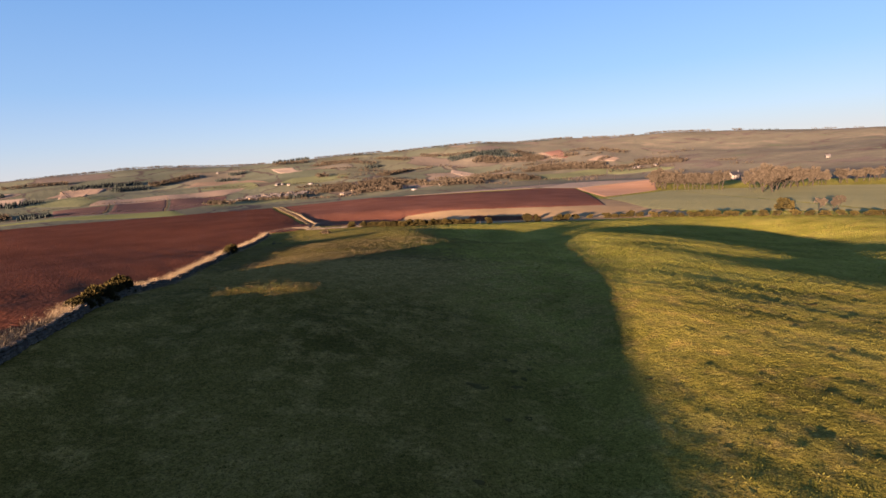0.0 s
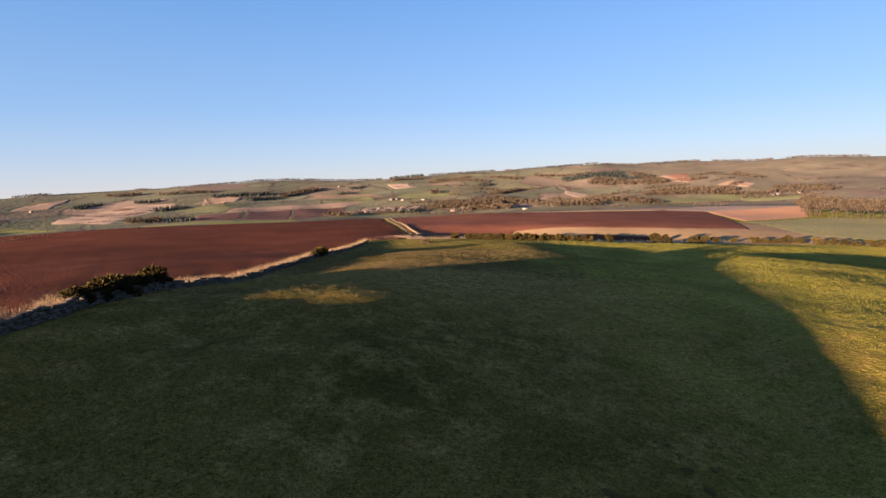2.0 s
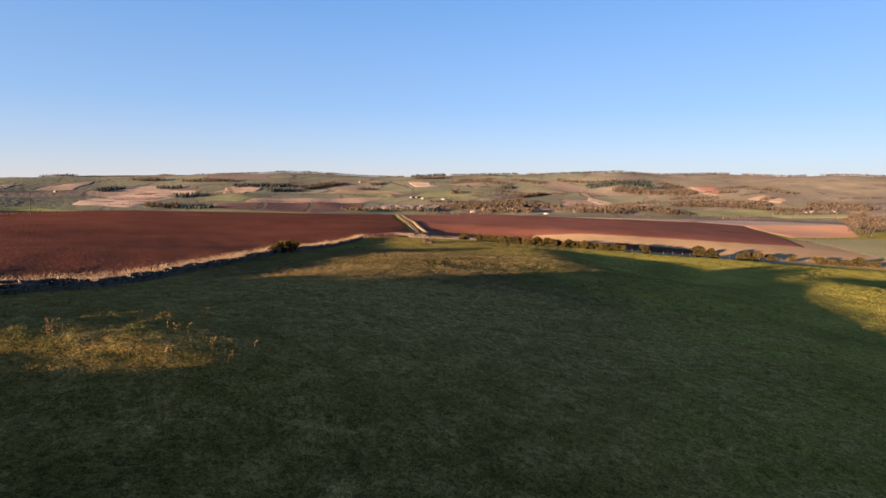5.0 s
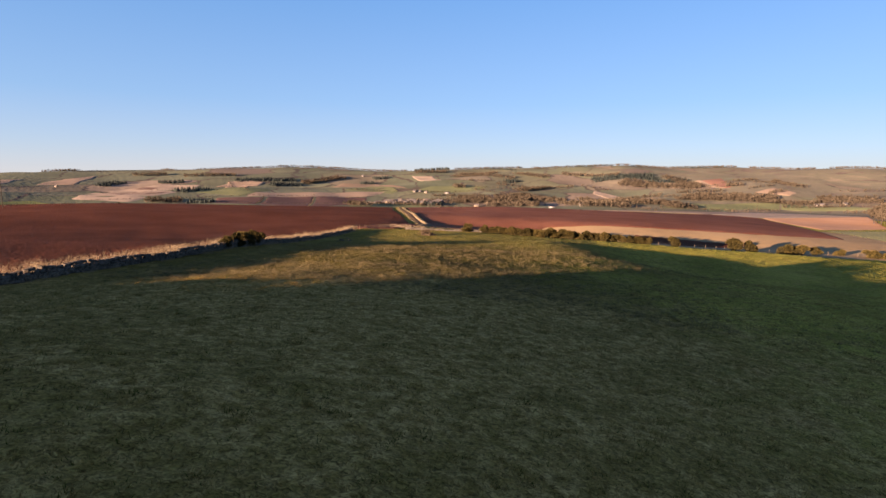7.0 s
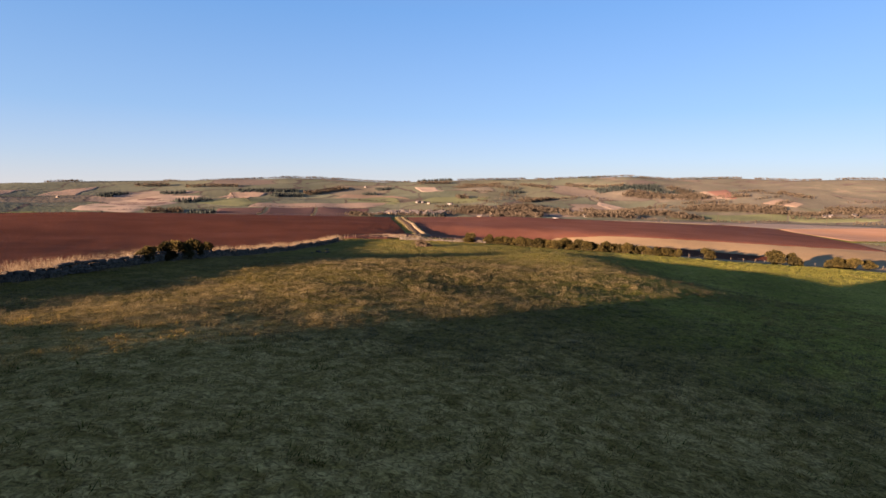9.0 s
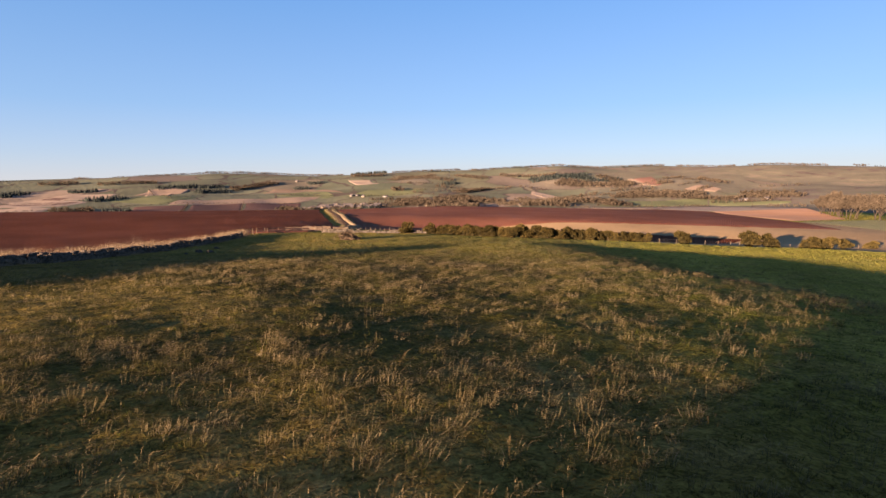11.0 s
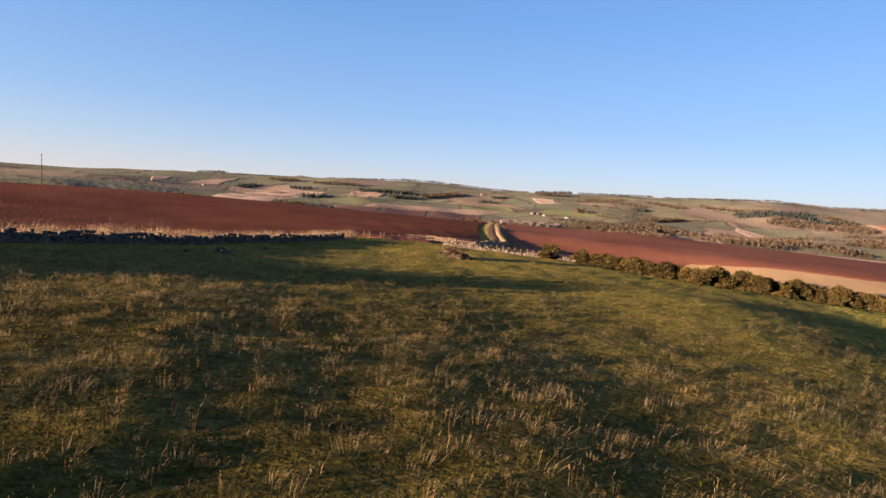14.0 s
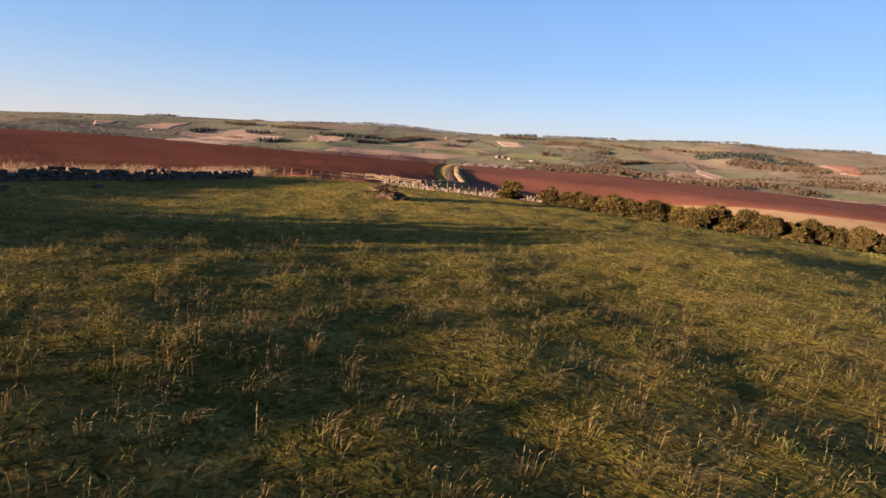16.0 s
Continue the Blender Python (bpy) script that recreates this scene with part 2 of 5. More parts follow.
MOOR = patchwork("far_farmland")
GORSE = material("gorse_leaf", [(.013, .012, .006), (.032, .027, .010), (.066, .051, .019)], 1.2, 9, bump=0, jitter=.35)
GORSE_CORE = material("gorse_core", [(.012, .012, .006), (.03, .026, .012)], 1.2, 9, bump=.5)
STEM = material("stem_wood", [(.05, .04, .03), (.10, .08, .06)], 3, 20, bump=.3, depth=.01)
STONE = material("wall_stone", [(.026, .024, .021), (.052, .048, .041), (.10, .09, .076)], 2.2, 14, bump=.7, depth=.03, jitter=.35)
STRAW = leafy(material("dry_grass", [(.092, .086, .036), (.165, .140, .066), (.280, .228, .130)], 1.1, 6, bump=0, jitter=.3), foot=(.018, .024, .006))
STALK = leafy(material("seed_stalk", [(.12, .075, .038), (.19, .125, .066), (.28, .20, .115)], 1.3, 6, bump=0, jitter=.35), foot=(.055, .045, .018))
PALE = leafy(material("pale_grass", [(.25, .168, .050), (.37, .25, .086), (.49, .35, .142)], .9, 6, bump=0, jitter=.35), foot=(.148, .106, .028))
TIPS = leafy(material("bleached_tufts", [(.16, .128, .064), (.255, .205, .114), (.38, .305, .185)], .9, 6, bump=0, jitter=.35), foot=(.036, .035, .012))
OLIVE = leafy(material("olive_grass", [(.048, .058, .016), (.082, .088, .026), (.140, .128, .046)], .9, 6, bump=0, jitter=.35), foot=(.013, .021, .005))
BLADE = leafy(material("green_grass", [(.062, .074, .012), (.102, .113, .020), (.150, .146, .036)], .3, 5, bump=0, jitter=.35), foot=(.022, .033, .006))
LUSH = leafy(material("lush_grass", [(.115, .125, .026), (.175, .178, .040), (.245, .228, .068)], .3, 5, bump=0, jitter=.3), .5)
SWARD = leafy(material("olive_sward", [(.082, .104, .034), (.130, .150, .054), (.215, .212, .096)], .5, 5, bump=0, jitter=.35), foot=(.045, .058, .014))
BLEACHED = leafy(material("bleached_grass", [(.13, .10, .062), (.20, .16, .105), (.29, .235, .165)], .6, 6, bump=0, jitter=.3))
BRACKEN = material("bracken", [(.12, .06, .025), (.22, .12, .05), (.33, .22, .10)], .8, 6, bump=0, jitter=.4)
BARE = material("bare_twigs", [(.025, .022, .017), (.043, .037, .028), (.068, .058, .044)], .4, 3, bump=0, jitter=.3)
BRUSH = material("dead_brushwood", [(.022, .017, .012), (.045, .035, .025), (.085, .067, .047)], 2.0, 14, bump=.4, depth=.02, jitter=.4)
BARK = material("bark", [(.020, .017, .014), (.042, .036, .030)], 1.5, 14, bump=.6, depth=.03)
CONIFER = material("conifer_needles", [(.013, .021, .020), (.022, .031, .029), (.036, .045, .040)], .1, 1, bump=0, jitter=.3)
TIMBER = material("grey_timber", [(.050, .042, .031), (.100, .083, .062)], 6, 40, bump=.4, depth=.01)
MUD = material("trodden_mud", [(.060, .047, .014), (.090, .070, .024)], 1.5, 9, bump=.8, depth=.05)
EARTH = material("track_earth", [(.10, .065, .04), (.17, .115, .075)], .5, 5, bump=.6, depth=.06)
RENDER_WHITE = material("white_harling", [(.10, .097, .088), (.135, .13, .12)], .5, 6, bump=.2, depth=.01)
SANDSTONE = material("sandstone", [(.13, .11, .085), (.20, .17, .13)], .5, 6, bump=.3, depth=.02, jitter=.2)
SLATE = material("slate", [(.06, .06, .065), (.13, .125, .13)], .5, 8, bump=.3, depth=.02)
GLASS = material("window_pane", [(.02, .025, .03), (.05, .055, .06)], .5, 3, rough=.15, bump=0, gloss=.5)
METAL = material("roof_sheet", [(.07, .07, .07), (.10, .10, .10)], .5, 6, rough=.45, bump=.2, depth=.02, gloss=.3)

# ---- helpers ----


def mesh(name, verts, faces, mats):
    me = bpy.data.meshes.new(name)
    verts = np.asarray(verts, np.float32)
    faces = np.asarray(faces, np.int32)
    me.vertices.add(len(verts))
    me.vertices.foreach_set("co", verts.ravel())
    k = faces.shape[1]
    me.loops.add(faces.size)
    me.loops.foreach_set("vertex_index", faces.ravel())
    me.polygons.add(len(faces))
    me.polygons.foreach_set("loop_start", np.arange(0, faces.size, k, dtype=np.int32))
    me.polygons.foreach_set("loop_total", np.full(len(faces), k, np.int32))
    for m in mats if isinstance(mats, (list, tuple)) else [mats]:
        me.materials.append(m)
    me.update(calc_edges=True)
    me.validate()
    return me


def shade_smooth(me):
    me.polygons.foreach_set("use_smooth", np.ones(len(me.polygons), bool))
    return me


def bm_mesh(name, bm, mat):
    me = bpy.data.meshes.new(name)
    bm.to_mesh(me)
    bm.free()
    me.materials.append(mat)
    return me


def part(name, me, parent, m=None, label=""):
    ob = new(name, me)
    ob.parent = parent
    if m is not None:
        ob.matrix_basis = m
    return tagged(ob, label)


def thing(name, label, category, m, group="", kind=""):
    ob = new(name)
    ob.empty_display_size = 0.2
    ob.matrix_basis = m
    return tagged(ob, label, category, group, kind)


def grid_faces(nu, nv):
    a = (np.arange(nv - 1)[:, None] * nu + np.arange(nu - 1)[None]).ravel()
    return np.stack([a, a + 1, a + 1 + nu, a + nu], 1)


def tube(path_, radii, sides=5):
    """Vertices and quads of a tapered tube along a list of points."""
    p = np.array([tuple(q) for q in path_], float)
    d = np.gradient(p, axis=0)
    d /= np.linalg.norm(d, axis=1)[:, None] + 1e-9
    ref = np.where(np.abs(d[:, 2:3]) > .9, np.array([[1., 0, 0]]), np.array([[0, 0, 1.]]))
    a = np.cross(d, ref)
    a /= np.linalg.norm(a, axis=1)[:, None] + 1e-9
    b = np.cross(d, a)
    ang = np.arange(sides) * 2 * np.pi / sides
    v = p[:, None] + np.asarray(radii)[:, None, None] * (a[:, None] * np.cos(ang)[None, :, None] + b[:, None] * np.sin(ang)[None, :, None])
    f = []
    for i in range(len(p) - 1):
        for j in range(sides):
            f.append((i * sides + j, i * sides + (j + 1) % sides, (i + 1) * sides + (j + 1) % sides, (i + 1) * sides + j))
    return v.reshape(-1, 3), np.array(f)


def merge(pieces):
    v, f, k = [], [], 0
    for a, b in pieces:
        v.append(np.asarray(a, float))
        f.append(np.asarray(b) + k)
        k += len(a)
    return np.concatenate(v), np.concatenate(f)


# ---- land ----
# Near hill: a sloping plane with broad swells; far land: heights over bearing and distance.
SWELLS = (0.68, -1.52, -4.21, -0.36, 1.27, 2.05, -0.27, -1.53, -1.40, -1.42, -0.58, 1.01, 1.52, 0.80, 0.25, 0.79, -0.03, -0.80, 0.71, 0.49, 2.88, 0.22, -0.20, 0.08, -0.42, 1.32, 0.74, 2.77, -0.56, -1.01, -0.26, 0.22, -0.13, -1.06, 0.35, 0.70, 0.56, -0.40, -0.26, -0.16, 1.81, 1.34, -0.17, -0.56, -0.65, -0.15, 0.14, 0.23, -1.20, -1.10, -0.13, 0.39)
KNOLLS = ((-21, 63, 14, 2.12), (5, 50, 17, -2.54), (5, 86, 17, -1.08), (-48, 103, 17, -1.7), (102, 150, 22, -2.8), (106, 176, 19, -1.6), (64, 118, 13, 0.5), (-33, 100, 9, 0.4), (-46, 88, 9, -0.35), (58, 140, 18, 1.5), (14, 149, 12, -0.6), (-5, 133, 8, 0.2), (-17.5, 127, 6, -0.22))
BEARINGS = (-95, -65, -45, -30, -18, -8, 5, 18, 30, 45, 75)
RINGS = (150, 300, 470, 800, 1500, 2200, 3200, 4700)
LAND = {
    150: (2, 1, -1, -3, -5, -7, -8, -8, -8.5, -8, -7),
    300: (-5, -5, -5.5, -7, -8.5, -9.5, -10.5, -12.5, -14.5, -15, -14),
    470: (-11.5, -11.5, -11.2, -15, -16.4, -14.5, -16.2, -20, -21.5, -22, -22),
    800: (-40, -40, -38, -44, -46, -42, -34, -29.5, -29.5, -30, -30),
    1500: (-55, -58, -60, -68, -73, -74, -72, -68, -66, -60, -60),
    2200: (-25, -30, -30, -30, -32, -30, -28, -30, -30, -28, -28),
}
SKY_AT = (-95, -65, -53, -48, -43, -36, -30, -26, -22, -19, -14, -9, -1, 4, 8.5, 13.5, 19, 23, 28, 33, 40, 75)
SKY = (-.5, -.5, -.1, .25, .4, .55, .85, .8, .55, .5, .75, .95, 1.07, 1.3, 1.05, 1.15, .87, 1.0, .8, .5, 0., 0.)
HUB = (0.0, 46.0, 12.4)


# the line of the old wall, and the shade's edge on the pasture: the land is shaped to drop a little west of it and
# swell east
WALL_Y = (-60, 20, 30, 45, 60, 75, 90, 105, 120, 135, 150, 170, 190, 206, 212)
WALL_X = (-18, -30, -32, -35.1, -38.8, -42.3, -46, -49, -51, -53.6, -57, -60.6, -63.9, -67.1, -68)
SHADE_EDGE_Y = (18, 26, 31, 37, 41, 45, 49, 55, 61, 66, 73, 88, 99, 109, 124, 138, 160)
SHADE_EDGE_X = (10.5, 11, 12, 14, 14, 15, 16, 18, 20, 22, 24, 27, 28, 28.5, 29.5, 31, 37)


def fold(x, y, x0, y0, x1, y1, wide, high):
    """A low rounded ridge, or a dip, along a straight line."""
    ln2 = (x1 - x0) ** 2 + (y1 - y0) ** 2
    u = np.clip(((x - x0) * (x1 - x0) + (y - y0) * (y1 - y0)) / ln2, 0, 1)
    d2 = (x - x0 - u * (x1 - x0)) ** 2 + (y - y0 - u * (y1 - y0)) ** 2
    return high * np.exp(-d2 / (wide * wide))


def near_height(x, y):
    z = SWELLS[0] + SWELLS[1] * x / 100 + SWELLS[2] * y / 100
    k = 3
    for j in range(7):
        for i in range(7):
            z = z + SWELLS[k] * np.exp(-((x + 150 - 45 * i) ** 2 + (y + 30 - 50 * j) ** 2) / 3528.0)
            k += 1
    for kx, ky, w, h in KNOLLS:
        z = z + h * np.exp(-((x - kx) ** 2 + (y - ky) ** 2) / (2 * w * w))
    # ground stepped along the shade's edge so the shadow ends crisply
    d = x - np.interp(y, SHADE_EDGE_Y, SHADE_EDGE_X)
    d = np.where(d < 0, d / 4.5, d / 10)
    z = z + np.where(d < 0, .55, .36) * d * np.exp(.5 - d * d / 2) * np.clip((y - 8) / 12, 0, 1) * np.clip((168 - y) / 20, 0, 1)
    # the headland that carries the wall
    d = x - np.interp(y, WALL_Y, WALL_X)
    z = z + np.interp(y, (-20, 15, 30, 45, 60, 75, 90, 105, 120, 135, 150), (0, 2.3, 2.4, 1.7, .75, .1, .3, .6, .45, .3, 0)) * np.exp(-((d / np.where(d > 0, 6.0, 24)) ** 2))
    z = z + fold(x, y, -27, 60, -18, 65.5, 3.2, .42) + fold(x, y, -27, 52, -11, 62, 4.5, -.5)
    z = z + fold(x, y, 43.4, 113.9, 66.3, 61.2, 9.2, .55) + fold(x, y, 86, 126, 76.7, 80.9, 10.3, -.75)
    return z + fold(x, y, -4, 143, -13.2, 177.5, 7.7, .5) + fold(x, y, 14.3, 146.6, 9.9, 176.7, 11.2, -.52) + fold(x, y, 15, 197.7, 32.5, 197.5, 15.7, .47) + fold(x, y, 46, 204, 72, 204, 16, .6)


def smooth(a, b, v):
    u = np.clip((v - a) / (b - a), 0, 1)
    return u * u * (3 - 2 * u)


def far_height(x, y):
    dx, dy = x - HUB[0], y - HUB[1]
    r = np.hypot(dx, dy) + 1e-6
    az = np.degrees(np.arctan2(dx, dy))
    cols = [np.interp(az, BEARINGS, LAND[k]) for k in RINGS[:6]]
    sky = HUB[2] + np.tan(np.radians(np.interp(az, SKY_AT, SKY))) * 3200
    cols += [sky, sky - 80]
    lr, knots = np.log(np.clip(r, 150, 4700)), np.log(np.array(RINGS, float))
    k = np.clip(np.searchsorted(knots, lr, side="right") - 1, 0, 6)
    c = np.stack(cols)
    u = (lr - knots[k]) / (knots[k + 1] - knots[k])

    def pick(i):
        return np.take_along_axis(c, np.clip(i, 0, 7)[None], 0)[0]

    a, b = pick(k), pick(k + 1)
    ma = (b - pick(k - 1)) / 2 * np.where(k == 0, 2, 1)
    mb = (pick(k + 2) - a) / 2 * np.where(k == 6, 2, 1)
    z = (2 * u**3 - 3 * u**2 + 1) * a + (u**3 - 2 * u**2 + u) * ma + (-2 * u**3 + 3 * u**2) * b + (u**3 - u**2) * mb
    roll = np.sin(x / 173 + 1.3) * np.sin(y / 211 + .4) + .6 * np.sin(x / 97 - y / 131) + .35 * np.sin(x / 51 + 2 * np.sin(y / 140)) * np.sin(y / 63)
    return z + roll * 10 * smooth(900, 1900, r) * (1 - smooth(2800, 3200, r))


def height(x, y):
    x, y = np.asarray(x, float), np.asarray(y, float)
    d = np.hypot((x + 15) / 165, (y - 110) / 165)
    w = smooth(.8, 1.25, d)
    z = near_height(x, y) * (1 - w) + far_height(x, y) * w
    # hollows in the ploughed field beyond the hedge
    z = z + fold(x, y, -58, 283, -22, 284, 20, -1.9) + fold(x, y, 18, 262, 42, 257, 11, -.7)
    # an unseen hill added behind, its crest shaped to shade the hollow
    s, u = x * .829 - y * .559, x * .559 + y * .829
    crest = np.interp(s, (-170, -140, -112, -100, -80, -70, -63.5, -61.5, -60, -58.5, -57, -55, -51.7, -49, -43, -36.4, -30, -24.4, -18.3, -14.7, -11.6, -9, -5.9, -2, 4, 17, 45), (-40, -3, 5, 6.5, 7.0, 7.5, 8.5, 13.3, 13.7, 13.72, 13.72, 13.7, 13.58, 13.3, 12.68, 12.3, 11.85, 11.27, 9.97, 8.92, 8.35, 8.24, 8.1, 7.9, 5, 0, -30))
    return z + np.maximum(0, crest - z) * np.exp(-(((u + 45) / 17) ** 2))


def lumps(x, y):
    """Tussocky unevenness of grazed ground."""
    a = np.sin(x * 1.7 + 1.3 * np.sin(y * .9)) * np.sin(y * 1.45 + np.sin(x * 1.1))
    b = np.sin(x * .53 + 2) * np.sin(y * .47 + .8 * np.sin(x * .3))
    c = np.sin(x * 3.1 + 2.2 * np.sin(y * 1.3 + .5)) * np.sin(y * 2.7 + 1.7 * np.sin(x * .8))
    near = 1 - smooth(180, 320, np.hypot(x + 15, y - 110))
    return (.05 * a + .055 * b + .06 * c) * near


def surface(x, y):
    x, y = np.asarray(x, float), np.asarray(y, float)
    return height(x, y) + lumps(x, y)


def ground_z(x, y):
    return float(surface(np.array([x]), np.array([y]))[0])



def spread(lo, hi, step, far_lo, far_hi, grow, most=75.0):
    """Even steps between lo and hi, growing ones out to the far ends."""
    up, down, s = [hi], [lo], step
    while up[-1] < far_hi:
        s = min(s * grow, most)
        up.append(up[-1] + s)
    s = step
    while down[-1] > far_lo:
        s = min(s * grow, most)
        down.append(down[-1] - s)
    return np.array(down[:0:-1] + list(np.arange(lo, hi, step)) + up)


def knoll_cover(x, y):
    """How thickly the rank dry grass stands."""
    core = np.exp(-((x + 18 + .08 * (y - 120)) / 25) ** 2) * smooth(60, 92, y) * (1 - .75 * smooth(138, 182, y))
    return core * (1 - .6 * np.exp(-((y - 120) / 12) ** 2))


GRID_X = spread(-75, 75, .75, -4800, 4800, 1.065)
GRID_Y = spread(0, 226, .75, -4800, 4800, 1.065)
GRID_Z = surface(*np.meshgrid(GRID_X, GRID_Y))


def mesh_z(x, y):
    """Height of the ground's own mesh."""
    x, y = np.asarray(x, float), np.asarray(y, float)
    i = np.clip(np.searchsorted(GRID_X, x) - 1, 0, len(GRID_X) - 2)
    j = np.clip(np.searchsorted(GRID_Y, y) - 1, 0, len(GRID_Y) - 2)
    u = (x - GRID_X[i]) / (GRID_X[i + 1] - GRID_X[i])
    v = (y - GRID_Y[j]) / (GRID_Y[j + 1] - GRID_Y[j])
    return (GRID_Z[j, i] * (1 - u) + GRID_Z[j, i + 1] * u) * (1 - v) + (GRID_Z[j + 1, i] * (1 - u) + GRID_Z[j + 1, i + 1] * u) * v


def build_ground():
    gx, gy, z = GRID_X, GRID_Y, GRID_Z
    x, y = np.meshgrid(gx, gy)
    v = np.stack([x, y, z], -1).reshape(-1, 3)
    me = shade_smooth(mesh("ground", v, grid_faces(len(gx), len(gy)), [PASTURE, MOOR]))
    far = (np.hypot(x, y - 60)[:-1, :-1] > 560).ravel()
    me.polygons.foreach_set("material_index", far.astype(np.int32))
    cover = np.maximum(knoll_cover(x, y) * .6 * (1 - .75 * smooth(98, 112, y)), .06)
    cover += .16 * smooth(40, 64, y) * (1 - smooth(96, 106, y)) * (1 - smooth(-4, 4, x - np.interp(y, SHADE_EDGE_Y, SHADE_EDGE_X)))
    me.attributes.new("cover", "FLOAT", "POINT").data.foreach_set("value", cover.ravel().astype(np.float32))
    # where the grass colour is brightened as sunlit: east slope and far slope
    meadow_sun = smooth(0, 18, x - .08 * y + 4 + 15 * smooth(92, 125, y) + 9 * smooth(48, 72, y)) * smooth(-5, 12, y - 15)
    meadow_sun = np.maximum(meadow_sun * (.52 + .48 * smooth(64, 92, y)), .28 * smooth(140, 168, y))
    me.attributes.new("meadow_sun", "FLOAT", "POINT").data.foreach_set("value", meadow_sun.ravel().astype(np.float32))
    # where shade is painted under the knoll's rank tussocks
    tussock_shade = np.clip(knoll_cover(x, y) * 1.5, 0, 1) * smooth(108, 122, y) * (1 - .5 * smooth(130, 146, y)) * (1 - smooth(164, 184, y))
    me.attributes.new("tussock_shade", "FLOAT", "POINT").data.foreach_set("value", tussock_shade.ravel().astype(np.float32))
    ob = new("ground", me)
    tagged(ob, "rough green winter pasture rolling down to far hills", "ground", kind="structure")


def drape(name, corners, mat, nu=24, nv=24, lift=None, label="", category="field"):
    """A field laid over the land between four corners."""
    c = np.array(corners, float)
    u, w = np.meshgrid(np.linspace(0, 1, nu), np.linspace(0, 1, nv))
    x = c[0, 0] * (1 - u) * (1 - w) + c[1, 0] * u * (1 - w) + c[2, 0] * u * w + c[3, 0] * (1 - u) * w
    y = c[0, 1] * (1 - u) * (1 - w) + c[1, 1] * u * (1 - w) + c[2, 1] * u * w + c[3, 1] * (1 - u) * w
    r = np.hypot(x, y - 50)
    edge = np.minimum(np.minimum(u, 1 - u), np.minimum(w, 1 - w)) > 1e-6
    z = mesh_z(x, y) + np.where(edge, 1, -.4) * (lift if lift is not None else np.maximum(.12, .0004 * r))
    ob = new(name, shade_smooth(mesh(name, np.stack([x, y, z], -1).reshape(-1, 3), grid_faces(nu, nv), mat)))
    return tagged(ob, label, category, kind="structure")


FIELD_WORDS = {"green": "dull green winter grass field", "bright": "bright green pasture on the valley side", "tan": "tan stubble field on the far hillside",
               "pale": "pale straw-coloured field across the valley", "purple": "purplish ploughed field in the valley", "brown": "brown rough grazing on the hillside",
               "redbrown": "red-brown ploughed hillside field"}


def field(kind, *corners):
    drape("field", corners, FIELD_MATS[kind], label=FIELD_WORDS[kind])


def wall_x(y):
    """The line of the old wall along the pasture's edge."""
    return float(np.interp(y, WALL_Y, WALL_X))


def track_x(y):
    return float(np.interp(y, (212, 254, 275, 300, 372, 500), (-62, -63, -70, -82, -111, -156)))


